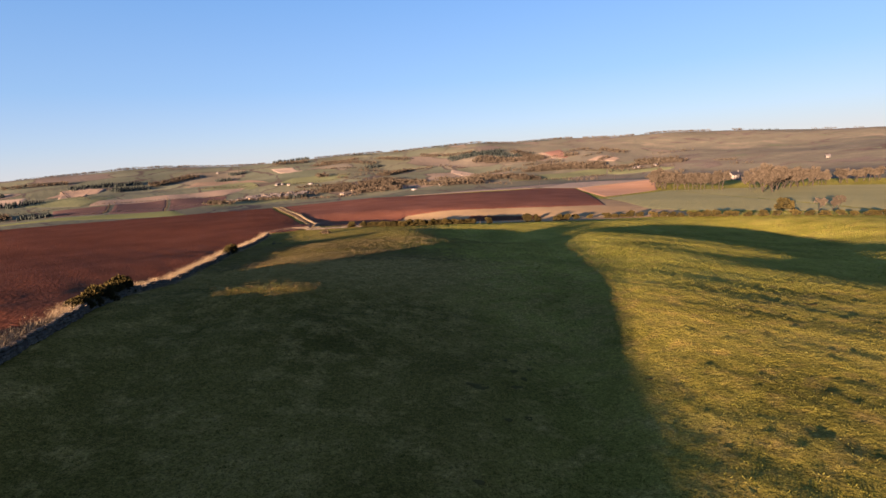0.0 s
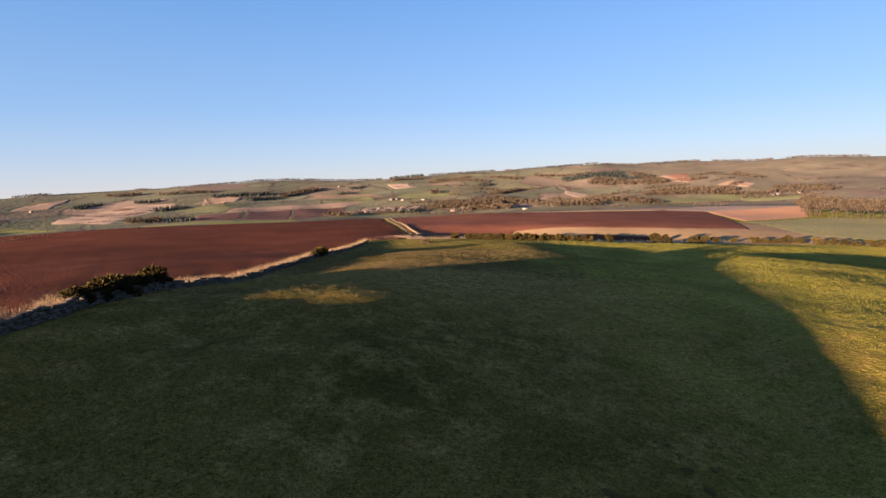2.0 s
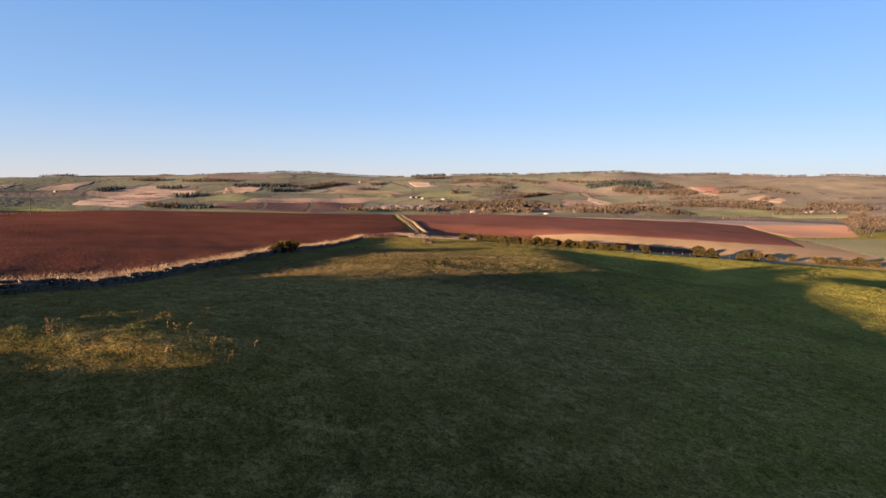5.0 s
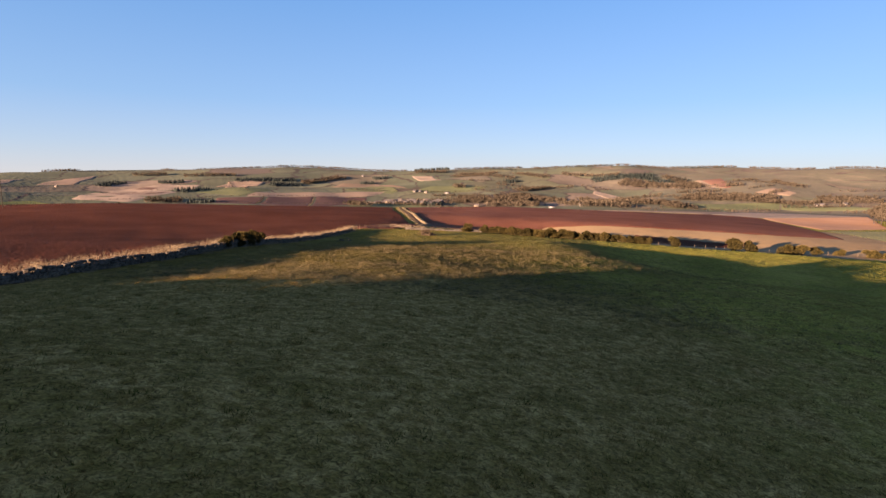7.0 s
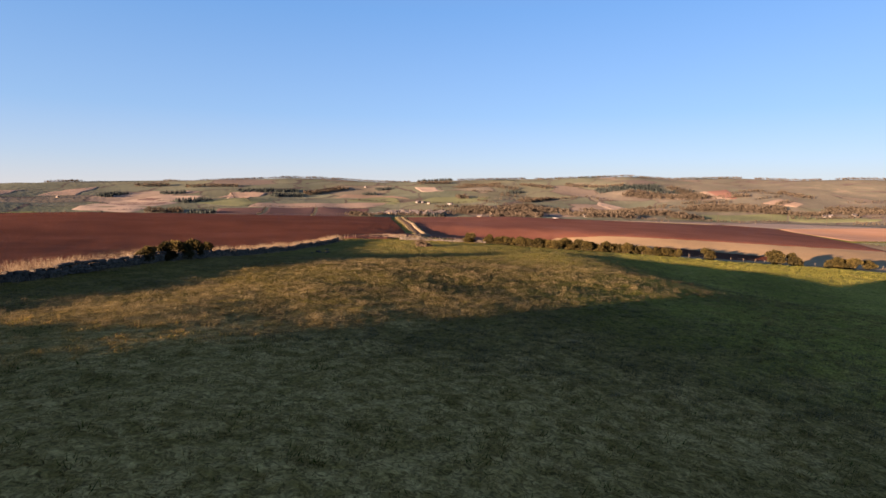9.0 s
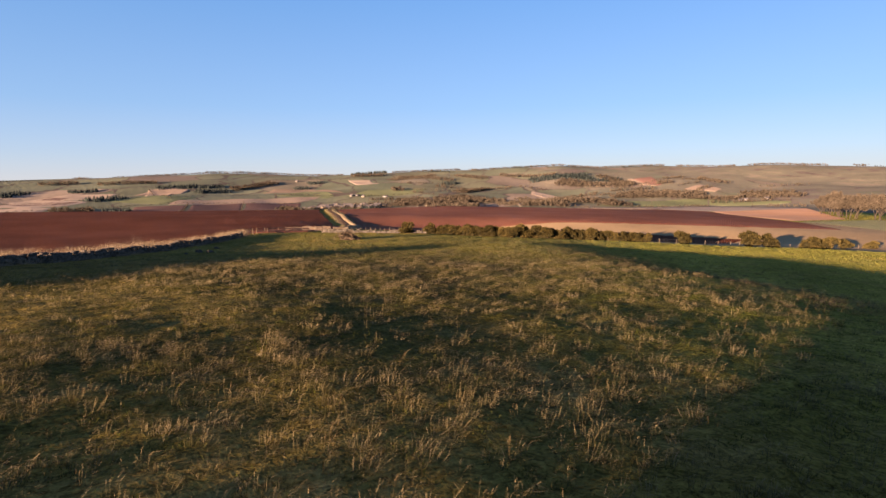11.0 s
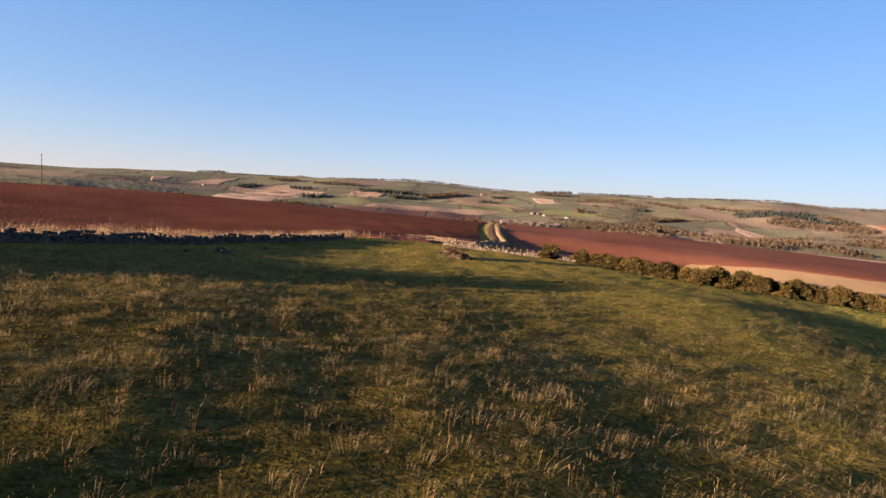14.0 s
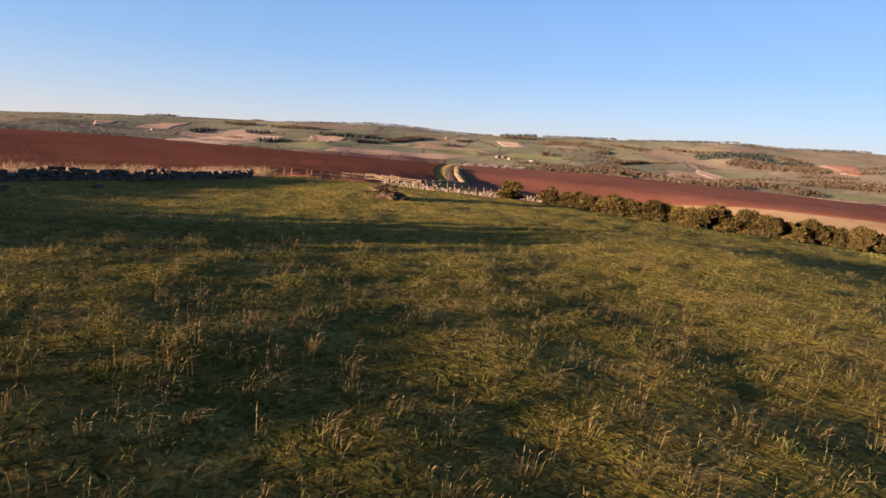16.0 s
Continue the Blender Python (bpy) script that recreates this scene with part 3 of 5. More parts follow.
def build_fields():
    # ploughed field beside the wall
    ys = np.linspace(-60, 490, 200)
    us = np.linspace(0, 1, 140) ** 1.7
    right = np.array([wall_x(y) - 1.2 if y < 205 else track_x(y) - 4 - 8 * (1 - min(1, (y - 205) / 40)) for y in ys])
    x = right[:, None] + (-430 - right[:, None]) * us[None]
    y = np.repeat(ys[:, None], len(us), 1)
    z = mesh_z(x, y) + .16
    z[:, 0] -= .5
    z[:, -1] -= 1.0
    z[0] -= .5
    z[-1] -= 1.0
    ob = new("field", shade_smooth(mesh("field", np.stack([x, y, z], -1).reshape(-1, 3), grid_faces(len(us), len(ys)), PLOUGH)))
    tagged(ob, "red-brown ploughed field beside the stone wall", "field", kind="structure")
    # ploughed field beyond the gorse hedge
    xs = np.linspace(-150, 136, 180)
    lo = np.interp(xs, (-150, -106, -78, -66, -58, -54, -30, -20, 0, 38, 65, 88, 110, 136), (400, 374, 301, 276, 250, 232, 229, 292, 297, 291, 286, 285, 395, 548))
    hi = np.interp(xs, (-150, -105, -9, 49, 105, 136), (505, 505, 500, 535, 588, 549))
    t = np.linspace(0, 1, 60)
    y = lo[:, None] + (hi - lo)[:, None] * t[None]
    x = np.repeat(xs[:, None], 60, 1)
    x = np.maximum(x, np.interp(y, (222, 254, 276, 301, 374, 500), (-53, -58, -65, -77, -106, -150)))
    z = mesh_z(x, y) + .22
    for sl in (np.s_[0], np.s_[-1], np.s_[:, 0], np.s_[:, -1]):
        z[sl] -= .6
    ob = new("field", shade_smooth(mesh("field", np.stack([x, y, z], -1).reshape(-1, 3), grid_faces(60, len(xs)), DRY_PLOUGH)))
    tagged(ob, "red-brown ploughed field beyond the gorse hedge", "field", kind="structure")
    drape("field", [(-27, 226), (112, 226), (104, 345), (-24, 300)], FIELD_MATS["stubble"], 80, 40, .1, "tan stubble strip behind the gorse hedge")
    drape("field", [(111, 368), (184, 458), (262, 660), (137, 550)], FIELD_MATS["orange"], 40, 40, .3, "orange stubble field lit by low sun")
    drape("field", [(107, 590), (138, 552), (262, 662), (160, 700)], FIELD_MATS["pale"], 30, 30, .4, "pale stubble strip above the orange field")
    drape("field", [(-40, 540), (106, 591), (158, 700), (-20, 640)], FIELD_MATS["tan"], 40, 40, .5, "tan stubble strip behind the ploughed field")
    drape("field", [(107, 354), (99, 258), (176, 208), (190, 450)], FIELD_MATS["sheep"], 40, 40, .15, "green sheep pasture before the bare wood")
    drape("field", [(8, 252), (34, 244), (50, 262), (14, 277)], PLOUGH, 30, 30, .2, "dark bare soil in the hollow behind the gorse hedge")
    drape("field", [(-74, 209), (-58.5, 215), (-63, 268), (-70, 268)], DRY_PLOUGH, 30, 50, .2, "trodden red-brown headland beside the farm track")
    drape("field", [(176, 208), (420, 330), (300, 430), (190, 450)], FIELD_MATS["sheep"], 40, 40, .15, "green pasture along the edge of the bare wood")
    field("tan", (-1765, 1480), (-1903, 1703), (-1935, 1886), (-1707, 1577))
    field("tan", (-1777, 1344), (-1908, 1440), (-1974, 1606), (-1838, 1451))
    field("pale", (-1276, 1177), (-1547, 1574), (-1177, 1450), (-1150, 1230))
    field("pale", (-1540, 1533), (-1513, 1758), (-1396, 1823), (-1190, 1470))
    field("purple", (-1353, 1316), (-1503, 1531), (-1261, 1389), (-1230, 1296))
    field("purple", (-1514, 1613), (-1521, 1671), (-1454, 1691), (-1438, 1625))
    field("purple", (-1241, 1307), (-1276, 1418), (-1190, 1441), (-1180, 1362))
    field("tan", (-1332, 1826), (-1352, 1979), (-1252, 2033), (-1230, 1949))
    field("purple", (-928, 1286), (-1025, 1417), (-929, 1515), (-822, 1304))
    field("purple", (-817, 1310), (-930, 1535), (-843, 1666), (-672, 1305))
    field("purple", (-669, 1310), (-838, 1671), (-709, 1790), (-610, 1525))
    field("tan", (-973, 1479), (-1016, 1574), (-679, 1969), (-712, 1799))
    field("tan", (-1144, 1579), (-1370, 1955), (-1302, 2048), (-1264, 1949))
    field("brown", (-1009, 2128), (-1012, 2247), (-867, 2315), (-629, 2022))
    field("pale", (-805, 2594), (-703, 2622), (-582, 2327), (-643, 2290))
    field("tan", (454, 2486), (475, 2518), (495, 2155), (479, 2164))
    field("redbrown", (478, 2488), (575, 2583), (517, 2173), (495, 2155))
    field("tan", (553, 2049), (649, 2174), (688, 2073), (644, 2004))
    field("green", (-830, 1849), (-858, 2257), (-659, 1977), (-663, 1925))
    field("green", (-617, 1986), (-570, 2134), (-361, 2255), (-394, 2058))
    field("pale", (39, 2125), (46, 2231), (234, 1981), (214, 1826))
    field("green", (195, 1566), (281, 1755), (582, 1883), (541, 1755))
    field("green", (541, 1755), (582, 1883), (729, 1680), (715, 1649))
    # grass strips past the ploughed field's crest, and the meadow below the village
    field("bright", (-1420, 880), (-1330, 1036), (-1316, 1110), (-1130, 1100))
    field("bright", (-1010, 1140), (-893, 1252), (-661, 1333), (-540, 1150))
    field("green", (-609, 1396), (-654, 1674), (-457, 1656), (-435, 1578))
    field("green", (-1176, 1474), (-1300, 1800), (-1003, 1690), (-985, 1480))
    field("pale", (256, 2374), (323, 2524), (422, 2388), (359, 2281))


build_ground()
build_fields()


def gorse_meshes(seed, spread=1.0):
    """Core, leaf sprays and stems of one gorse bush about 2.4 m across."""
    rng = np.random.default_rng(seed)
    cents = []
    for k in range(11):
        a, r = rng.uniform(0, 2 * np.pi), rng.uniform(.1, .95) * spread
        cents.append((r * np.cos(a), r * np.sin(a), rng.uniform(.45, 1.75) - .4 * r, rng.uniform(.38, .62)))
    cents = np.array(cents)
    bm = bmesh.new()
    for cx, cy, cz, cr in cents:
        g = bmesh.ops.create_icosphere(bm, subdivisions=1, radius=cr * .92)
        for v in g["verts"]:
            v.co *= rng.uniform(.8, 1.15)
            v.co += Vector((cx, cy, max(cz, cr * .7)))
    core = bm_mesh("core", bm, GORSE_CORE)
    n = 2600
    c = cents[rng.integers(0, len(cents), n)]
    d = rng.normal(size=(n, 3))
    d[:, 2] = np.abs(d[:, 2]) * 1.1 - .25
    d /= np.linalg.norm(d, axis=1)[:, None]
    base = c[:, :3] + d * c[:, 3:4] * rng.uniform(.75, 1.02, (n, 1))
    base[:, 2] = np.maximum(base[:, 2], .06)
    side = np.cross(d, rng.normal(size=(n, 3)))
    side /= np.linalg.norm(side, axis=1)[:, None] + 1e-9
    ln, wd = rng.uniform(.14, .34, (n, 1)), rng.uniform(.05, .10, (n, 1))
    tip = base + d * ln + np.array([0, 0, .06])
    v = np.stack([base - side * wd, base + side * wd, tip], 1).reshape(-1, 3)
    crown = mesh("crown", v, np.arange(3 * n).reshape(-1, 3), GORSE)
    st = []
    for k in range(7):
        cx, cy, cz, _ = cents[k]
        st.append(tube([(cx * .2, cy * .2, -.15), (cx * .5, cy * .5, cz * .4), (cx * .9, cy * .9, cz)], (.05, .035, .015), 4))
    v, f = merge(st)
    return core, crown, mesh("stems", v, f, STEM)


GORSES = [gorse_meshes(s) for s in (11, 12, 13, 14)]


def gorse(x, y, size, high=1.0, label="", group="", k=0, turn=0.0):
    core, crown, stems = GORSES[k % 4]
    m = pose(x, y, ground_z(x, y) - .05, 0, 0, turn) @ Matrix.Diagonal((size, size, size * high, 1))
    ob = thing("gorse_bush", label, "bush", m, group)
    part("core", core, ob)
    part("crown", crown, ob)
    part("stems", stems, ob)
    return ob


def build_gorse():
    rng = np.random.default_rng(5)
    lbl = "dense olive gorse bush in the hedge line"
    line = [(-32, 216.5), (-24, 213), (-16, 209.5), (-7, 213), (2, 217), (12, 219.5)]
    lx, ly = zip(*line)
    x = -32.5
    k = 0
    while x < 12.5:
        y = float(np.interp(x, lx, ly)) + rng.uniform(-.8, .8)
        gorse(x, y, rng.uniform(.85, 1.2), rng.uniform(.85, 1.1), lbl, "gorse hedge", k, rng.uniform(0, 360))
        x += rng.uniform(1.0, 1.55)
        k += 1
    for x, y, s, h, text in ((-37, 215, 1.2, 1.0, "lone gorse bush beside the broken wall"), (18, 215, 1.25, 1.0, "round gorse bush beside the post fence"),
                             (36, 228, 1.9, .85, "broad gorse bush on the fence line"), (40, 228, 1.6, .95, "broad gorse bush on the fence line"), (50, 231, 1.7, .8, "gorse bush on the fence line"),
                             (54, 232, 1.7, .8, "gorse bush on the fence line"), (58, 234, 1.4, .75, "gorse bush on the fence line"), (65, 236, 1.2, .75, "dark gorse bush on the fence line")):
        gorse(x, y, s, h, text, "fence line gorse", k, rng.uniform(0, 360))
        k += 1
    x = 72
    while x < 165:
        y = float(np.interp(x, (72, 82, 117, 161), (234, 231, 214, 195))) + rng.uniform(-1, 1)
        gorse(x, y, rng.uniform(1.2, 1.7), rng.uniform(.6, .85), "low gorse bush at the pasture's far edge", "far gorse", k, rng.uniform(0, 360))
        x += rng.uniform(2, 5)
        k += 1
    for x, y, s, h in ((-38.0, 54, 1.05, .75), (-38.6, 56.5, 1.35, .78), (-39.4, 59.5, 1.45, .8), (-40.1, 62.5, 1.3, .74), (-40.7, 65.3, 1.4, .82), (-41.3, 67.6, 1.1, .6), (-42.0, 70.2, .9, .42), (-42.6, 73.0, .8, .36), (-43.3, 75.8, .7, .34)):
        gorse(x, y, s, h, "large dark gorse bush growing over the stone wall", "wall gorse", k, rng.uniform(0, 360))
        k += 1
    for x, y, s in ((-52.5, 127.6, .85), (-53.3, 131, 1.0), (-53.9, 134, 1.05), (-54.8, 137.5, 1.05), (-55.6, 140.5, .95)):
        gorse(x, y, s, 1.0, "dark gorse bush beside the stone wall", "wall gorse", k, rng.uniform(0, 360))
        k += 1


build_gorse()


def stone_mesh(seed):
    rng = np.random.default_rng(seed)
    bm = bmesh.new()
    bmesh.ops.create_cube(bm, size=1)
    bmesh.ops.bevel(bm, geom=bm.edges[:], offset=.16, segments=1, affect="EDGES")
    for v in bm.verts:
        v.co += Vector(rng.uniform(-.07, .07, 3))
    return bm_mesh("stone", bm, STONE)


STONES = [stone_mesh(s) for s in range(6)]


def stone_arrays():
    out = []
    for me in STONES:
        v = np.array([tuple(p.co) for p in me.vertices])
        f = [tuple(p.vertices) for p in me.polygons]
        tri = []
        for p in f:
            for i in range(1, len(p) - 1):
                tri.append((p[0], p[i], p[i + 1]))
        out.append((v, np.array(tri)))
    return out


def dry_wall(name, line, high, label, parts_from, parts_to, seed, gap=0.0):
    """Courses of rough stones along a line; the nearest stretch as single stones."""
    rng = np.random.default_rng(seed)
    arrs = stone_arrays()
    root = thing(name, label, "wall", pose(0, 0, 0))
    pts = np.array(line, float)
    seg = np.hypot(*np.diff(pts, axis=0).T)
    cum = np.r_[0, np.cumsum(seg)]
    joined, singles = [], 0
    # rubble heart
    n = int(cum[-1] / 1.2) + 2
    d = np.linspace(0, cum[-1], n)
    cx, cy = np.interp(d, cum, pts[:, 0]), np.interp(d, cum, pts[:, 1])
    tx, ty = np.gradient(cx), np.gradient(cy)
    q = np.hypot(tx, ty)
    nx_, ny_ = -ty / q, tx / q
    cz = height(cx, cy)
    hv = high * (.80 + .1 * np.sin(d * .35) * np.sin(d * .11 + 1))
    prof = []
    for off, up in ((-.27, -.3), (-.17, .9), (.17, .9), (.27, -.3)):
        prof.append(np.stack([cx + nx_ * off, cy + ny_ * off, cz + np.where(up > 0, hv * up, up)], 1))
    v = np.stack(prof, 1).reshape(-1, 3)
    part("rubble_core", mesh("rubble_core", v, grid_faces(4, n), STONE), root)
    z0 = 0.0
    while z0 < high - .05:
        hh = .20 if z0 + .22 < high - .2 else .26
        top = z0 + hh > high - .06
        for side in (-1, 1):
            s = rng.uniform(0, .3)
            while s < cum[-1]:
                ln = rng.uniform(.22, .55) if not top else rng.uniform(.18, .34)
                x, y = np.interp(s, cum, pts[:, 0]), np.interp(s, cum, pts[:, 1])
                i = min(int(np.searchsorted(cum, s, side="right")) - 1, len(seg) - 1)
                ang = math.degrees(math.atan2(pts[i + 1, 1] - pts[i, 1], pts[i + 1, 0] - pts[i, 0]))
                slump = 1 + .12 * math.sin(s * .35) * math.sin(s * .11 + 1) + .10 * math.sin(s * .9 + 2 * math.sin(s * .23))
                fallen = rng.random() < gap * (z0 / high + .2) * (1.9 if math.sin(s * .27) * math.sin(s * .71 + 2) > .25 else .6)
                if not fallen and not (top and side < 0):
                    off = side * (.26 - .1 * z0 / high) if not top else 0
                    a = radians(ang)
                    px, py = x - math.sin(a) * off, y + math.cos(a) * off
                    depth = .3 if not top else .5
                    m = pose(px, py, ground_z(px, py) + (z0 + hh / 2) * slump, rng.uniform(-6, 6), rng.uniform(-6, 6), ang + rng.uniform(-7, 7)) @ Matrix.Diagonal((ln, depth, hh * rng.uniform(.85, 1.1), 1))
                    kind = int(rng.integers(0, 6))
                    if parts_from < y < parts_to and singles < 300 and side > -2:
                        part("stone", STONES[kind], root, m)
                        singles += 1
                    else:
                        av, af = arrs[kind]
                        joined.append((av @ np.array(m.to_3x3()).T + np.array(m.translation), af))
                s += ln * .98
        z0 += hh
    v, f = merge(joined)
    rest = part("stones", mesh("stones", v, f, STONE), root)
    rest["kind"] = "stuff"
    return root


ys = list(range(20, 206, 6))
dry_wall("dry_stone_wall", [(wall_x(y), y) for y in ys], .74, "old grey dry stone wall along the pasture's edge", 108, 116, 3, .22)
dry_wall("dry_stone_wall", [(-55, 213.5), (-48, 214), (-40, 215.2), (-33, 216.5)], .6, "low broken dry stone wall beside the gorse hedge", 0, 1, 4, .3)


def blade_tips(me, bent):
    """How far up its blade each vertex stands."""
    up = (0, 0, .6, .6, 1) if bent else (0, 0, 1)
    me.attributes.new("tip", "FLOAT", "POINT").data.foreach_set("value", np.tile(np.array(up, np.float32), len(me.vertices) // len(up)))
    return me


def grass(name, x, y, mat, blades, tall, wide, lean, seed, label, spread=.22, segs=2):
    """Tufts of bent blades at the given places, one mesh."""
    rng = np.random.default_rng(seed)
    n = len(x) * blades
    tx, ty = np.repeat(x, blades), np.repeat(y, blades)
    sz = np.repeat(rng.uniform(.55, 1.25, len(x)), blades)
    a = rng.uniform(0, 2 * np.pi, n)
    r = np.abs(rng.normal(0, spread, n)) * sz
    bx, by = tx + r * np.cos(a), ty + r * np.sin(a)
    bz = surface(bx, by) - .03
    h = tall * sz * rng.uniform(.55, 1.15, n)
    out = a + rng.normal(0, .5, n)
    k = lean * rng.uniform(.3, 1.3, n) * h
    dx, dy = np.cos(out) * k + .10 * h, np.sin(out) * k + .05 * h
    sa = rng.uniform(0, np.pi, n)
    wx, wy = np.cos(sa) * wide, np.sin(sa) * wide
    p0 = np.stack([bx - wx, by - wy, bz], 1)
    p1 = np.stack([bx + wx, by + wy, bz], 1)
    tip = np.stack([bx + dx, by + dy, bz + h * .92], 1)
    i = np.arange(n)[:, None]
    if segs == 1:
        v = np.stack([p0, p1, tip], 1).reshape(-1, 3)
        f = i * 3 + np.array([[0, 1, 2]])
    else:
        mid = np.stack([bx + dx * .38, by + dy * .38, bz + h * .66], 1)
        elbow = mid + np.stack([wx, wy, wx * 0], 1) * 1.7
        v = np.stack([p0, p1, mid, elbow, tip], 1).reshape(-1, 3)
        f = np.concatenate([i * 5 + np.array([[0, 1, 2]]), i * 5 + np.array([[2, 3, 4]])])
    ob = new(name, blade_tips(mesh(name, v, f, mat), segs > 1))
    return tagged(ob, label, "grass", kind="stuff")


def scatter(n, x0, x1, y0, y1, seed, keep=None):
    rng = np.random.default_rng(seed)
    x, y = rng.uniform(x0, x1, n), rng.uniform(y0, y1, n)
    left = np.interp(y, WALL_Y, WALL_X) + 1.5
    ok = (x > left) & (y < 211)
    if keep is not None:
        ok &= rng.random(n) < keep(x, y)
    return x[ok], y[ok]


def tussocks(name, x, y, mat, blades, tall, wide, seed, label, spread=.13, bent=True, arch=1.0):
    """Clumps of long blades that rise together, arch over and hang, combed by the west wind; one mesh."""
    rng = np.random.default_rng(seed)
    n = len(x) * blades
    size = np.repeat(rng.uniform(.35, 1.3, len(x)), blades)
    comb = np.repeat(rng.normal(.5, .8, len(x)), blades)
    bow = np.repeat(rng.uniform(.45, 1.25, len(x)), blades) * arch
    a = rng.uniform(0, 2 * np.pi, n)
    r = spread * size * rng.uniform(0, 1, n) ** .6
    bx, by = np.repeat(x, blades) + 1.25 * r * np.cos(a), np.repeat(y, blades) + r * np.sin(a)
    bz = surface(bx, by) - .03
    h = tall * size * rng.uniform(.45, 1.1, n)
    lean = h * bow * rng.uniform(.5, 1.6, n)
    dx, dy = np.cos(a) * lean * .7 + np.cos(comb) * lean * .75, np.sin(a) * lean * .7 + np.sin(comb) * lean * .75
    sa = rng.uniform(0, np.pi, n)
    wx, wy = np.cos(sa) * wide, np.sin(sa) * wide
    p0, p1 = np.stack([bx - wx, by - wy, bz], 1), np.stack([bx + wx, by + wy, bz], 1)
    i = np.arange(n)[:, None]
    if bent:
        mid = np.stack([bx + dx * .42, by + dy * .42, bz + h * .72], 1)
        tip = np.stack([bx + dx * 1.15, by + dy * 1.15, bz + h * rng.uniform(.62, 1.0, n)], 1)
        elbow = mid + np.stack([wx, wy, wx * 0], 1) * 1.7
        v = np.stack([p0, p1, mid, elbow, tip], 1).reshape(-1, 3)
        f = np.concatenate([i * 5 + np.array([[0, 1, 2]]), i * 5 + np.array([[2, 3, 4]])])
    else:
        tip = np.stack([bx + dx, by + dy, bz + h * .85], 1)
        v = np.stack([p0, p1, tip], 1).reshape(-1, 3)
        f = i * 3 + np.array([[0, 1, 2]])
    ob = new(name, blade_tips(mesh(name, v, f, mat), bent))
    return tagged(ob, label, "grass", kind="stuff")


def build_grass():
    def ridge(x, y):
        return knoll_cover(x, y) * .8 + .06

    def patchy(x, y):
        """Thick and thin patches of rank grass a few metres across."""
        w = np.sin(x * .9 + 2 * np.sin(y * .37)) * np.sin(y * .8 + 1.5 * np.sin(x * .45)) + .5 * np.sin(x * 2.3 + y) * np.sin(y * 2.1 - x * .6)
        return np.clip(.62 + .5 * w, .12, 1)

    def trodden(x, y):
        """Distance east of the line that crosses the knoll."""
        return np.abs(x + 17 + .05 * (y - 150))

    def rank(x, y):
        return np.clip(knoll_cover(x, y) * 1.5, 0, 1) * patchy(x, y)

    x, y = scatter(30000, -40, 8, 101, 196, 21, lambda x, y: rank(x, y) * (trodden(x, y) < 17))
    tussocks("dry_grass_tufts", x, y, STRAW, 22, .17, .0048, 22, "straw-coloured tussocks of rank dry grass on the knoll", .15)
    x, y = scatter(14000, -44, 8, 66, 101, 61, lambda x, y: .35 + .65 * patchy(x, y))
    tussocks("dry_grass_tufts", x, y, PALE, 11, .20, .0115, 62, "dull straw tussocks on the shaded slope", .17, False)
    x, y = scatter(13000, -42, 36, 38, 66, 63, lambda x, y: smooth(38, 58, y) * (.2 + .8 * patchy(x, y)) * (x < np.interp(y, SHADE_EDGE_Y, SHADE_EDGE_X)))
    tussocks("dry_grass_tufts", x, y, STRAW, 12, .15, .010, 64, "withered low tussocks in the shaded hollow", .17, False)
    x, y = scatter(22000, -3, 36, 66, 140, 65, lambda x, y: (.2 + .8 * patchy(x, y)) * ((x > 8) | ((y > 101) & (x > -3 + .1 * (y - 101)))) * (x < np.interp(y, SHADE_EDGE_Y, SHADE_EDGE_X)))
    tussocks("dry_grass_tufts", x, y, PALE, 11, .17, .012, 66, "withered tussocks on the hollow's east side", .17, False)
    x, y = scatter(16000, -40, 8, 101, 204, 51, lambda x, y: .85 * (trodden(x, y) < 17))
    tussocks("green_grass_tufts", x, y, OLIVE, 12, .11, .0082, 52, "olive-green tussocks among the dry grass", .18)
    x, y = scatter(26000, -58, 22, 80, 205, 41, lambda x, y: (rank(x, y) * .85 + .08) * ((trodden(x, y) >= 17) | (y >= 196)) * (y > 101))
    tussocks("dry_grass_tufts", x, y, STRAW, 12, .26, .014, 42, "bleached tussocks of rank grass on the knoll's flanks", .20, False)
    x, y = scatter(23000, -56, 14, 99, 196, 71, lambda x, y: np.clip(rank(x, y) * 1.3 + .3 * smooth(128, 140, y) * (1 - smooth(158, 176, y)), 0, 1))
    tussocks("dry_grass_tufts", x, y, TIPS, 11, .35, .0043, 72, "pale bleached tufts standing out of the rank grass", .085, True, .42)
    x, y = scatter(7000, -46, 4, 100, 118, 75, lambda x, y: np.clip(.25 + patchy(x, y), 0, 1))
    tussocks("dry_grass_tufts", x, y, TIPS, 13, .30, .0042, 76, "bleached tufts on the near brow of the knoll", .10, True, .7)
    x, y = scatter(6500, -56, 14, 99, 150, 73, lambda x, y: np.clip(rank(x, y) * 1.2, 0, 1))
    tussocks("dry_grass_tufts", x, y, TIPS, 22, .33, .0048, 74, "big bleached tussocks on the knoll's sunlit crown", .16, False, .45)
    x, y = scatter(5200, -60, 10, 90, 190, 31, ridge)
    grass("grass_stalks", x, y, STALK, 4, .50, .0034, .22, 32, "tall russet seed stalks standing above the tussocks", .10)
    x, y = scatter(16000, -42, 10, 98, 204, 23, lambda x, y: .35 + .65 * (trodden(x, y) < 15))
    grass("green_grass_tufts", x, y, BLADE, 10, .09, .0095, .8, 24, "short green grazed grass between the tussocks", .30, 1)
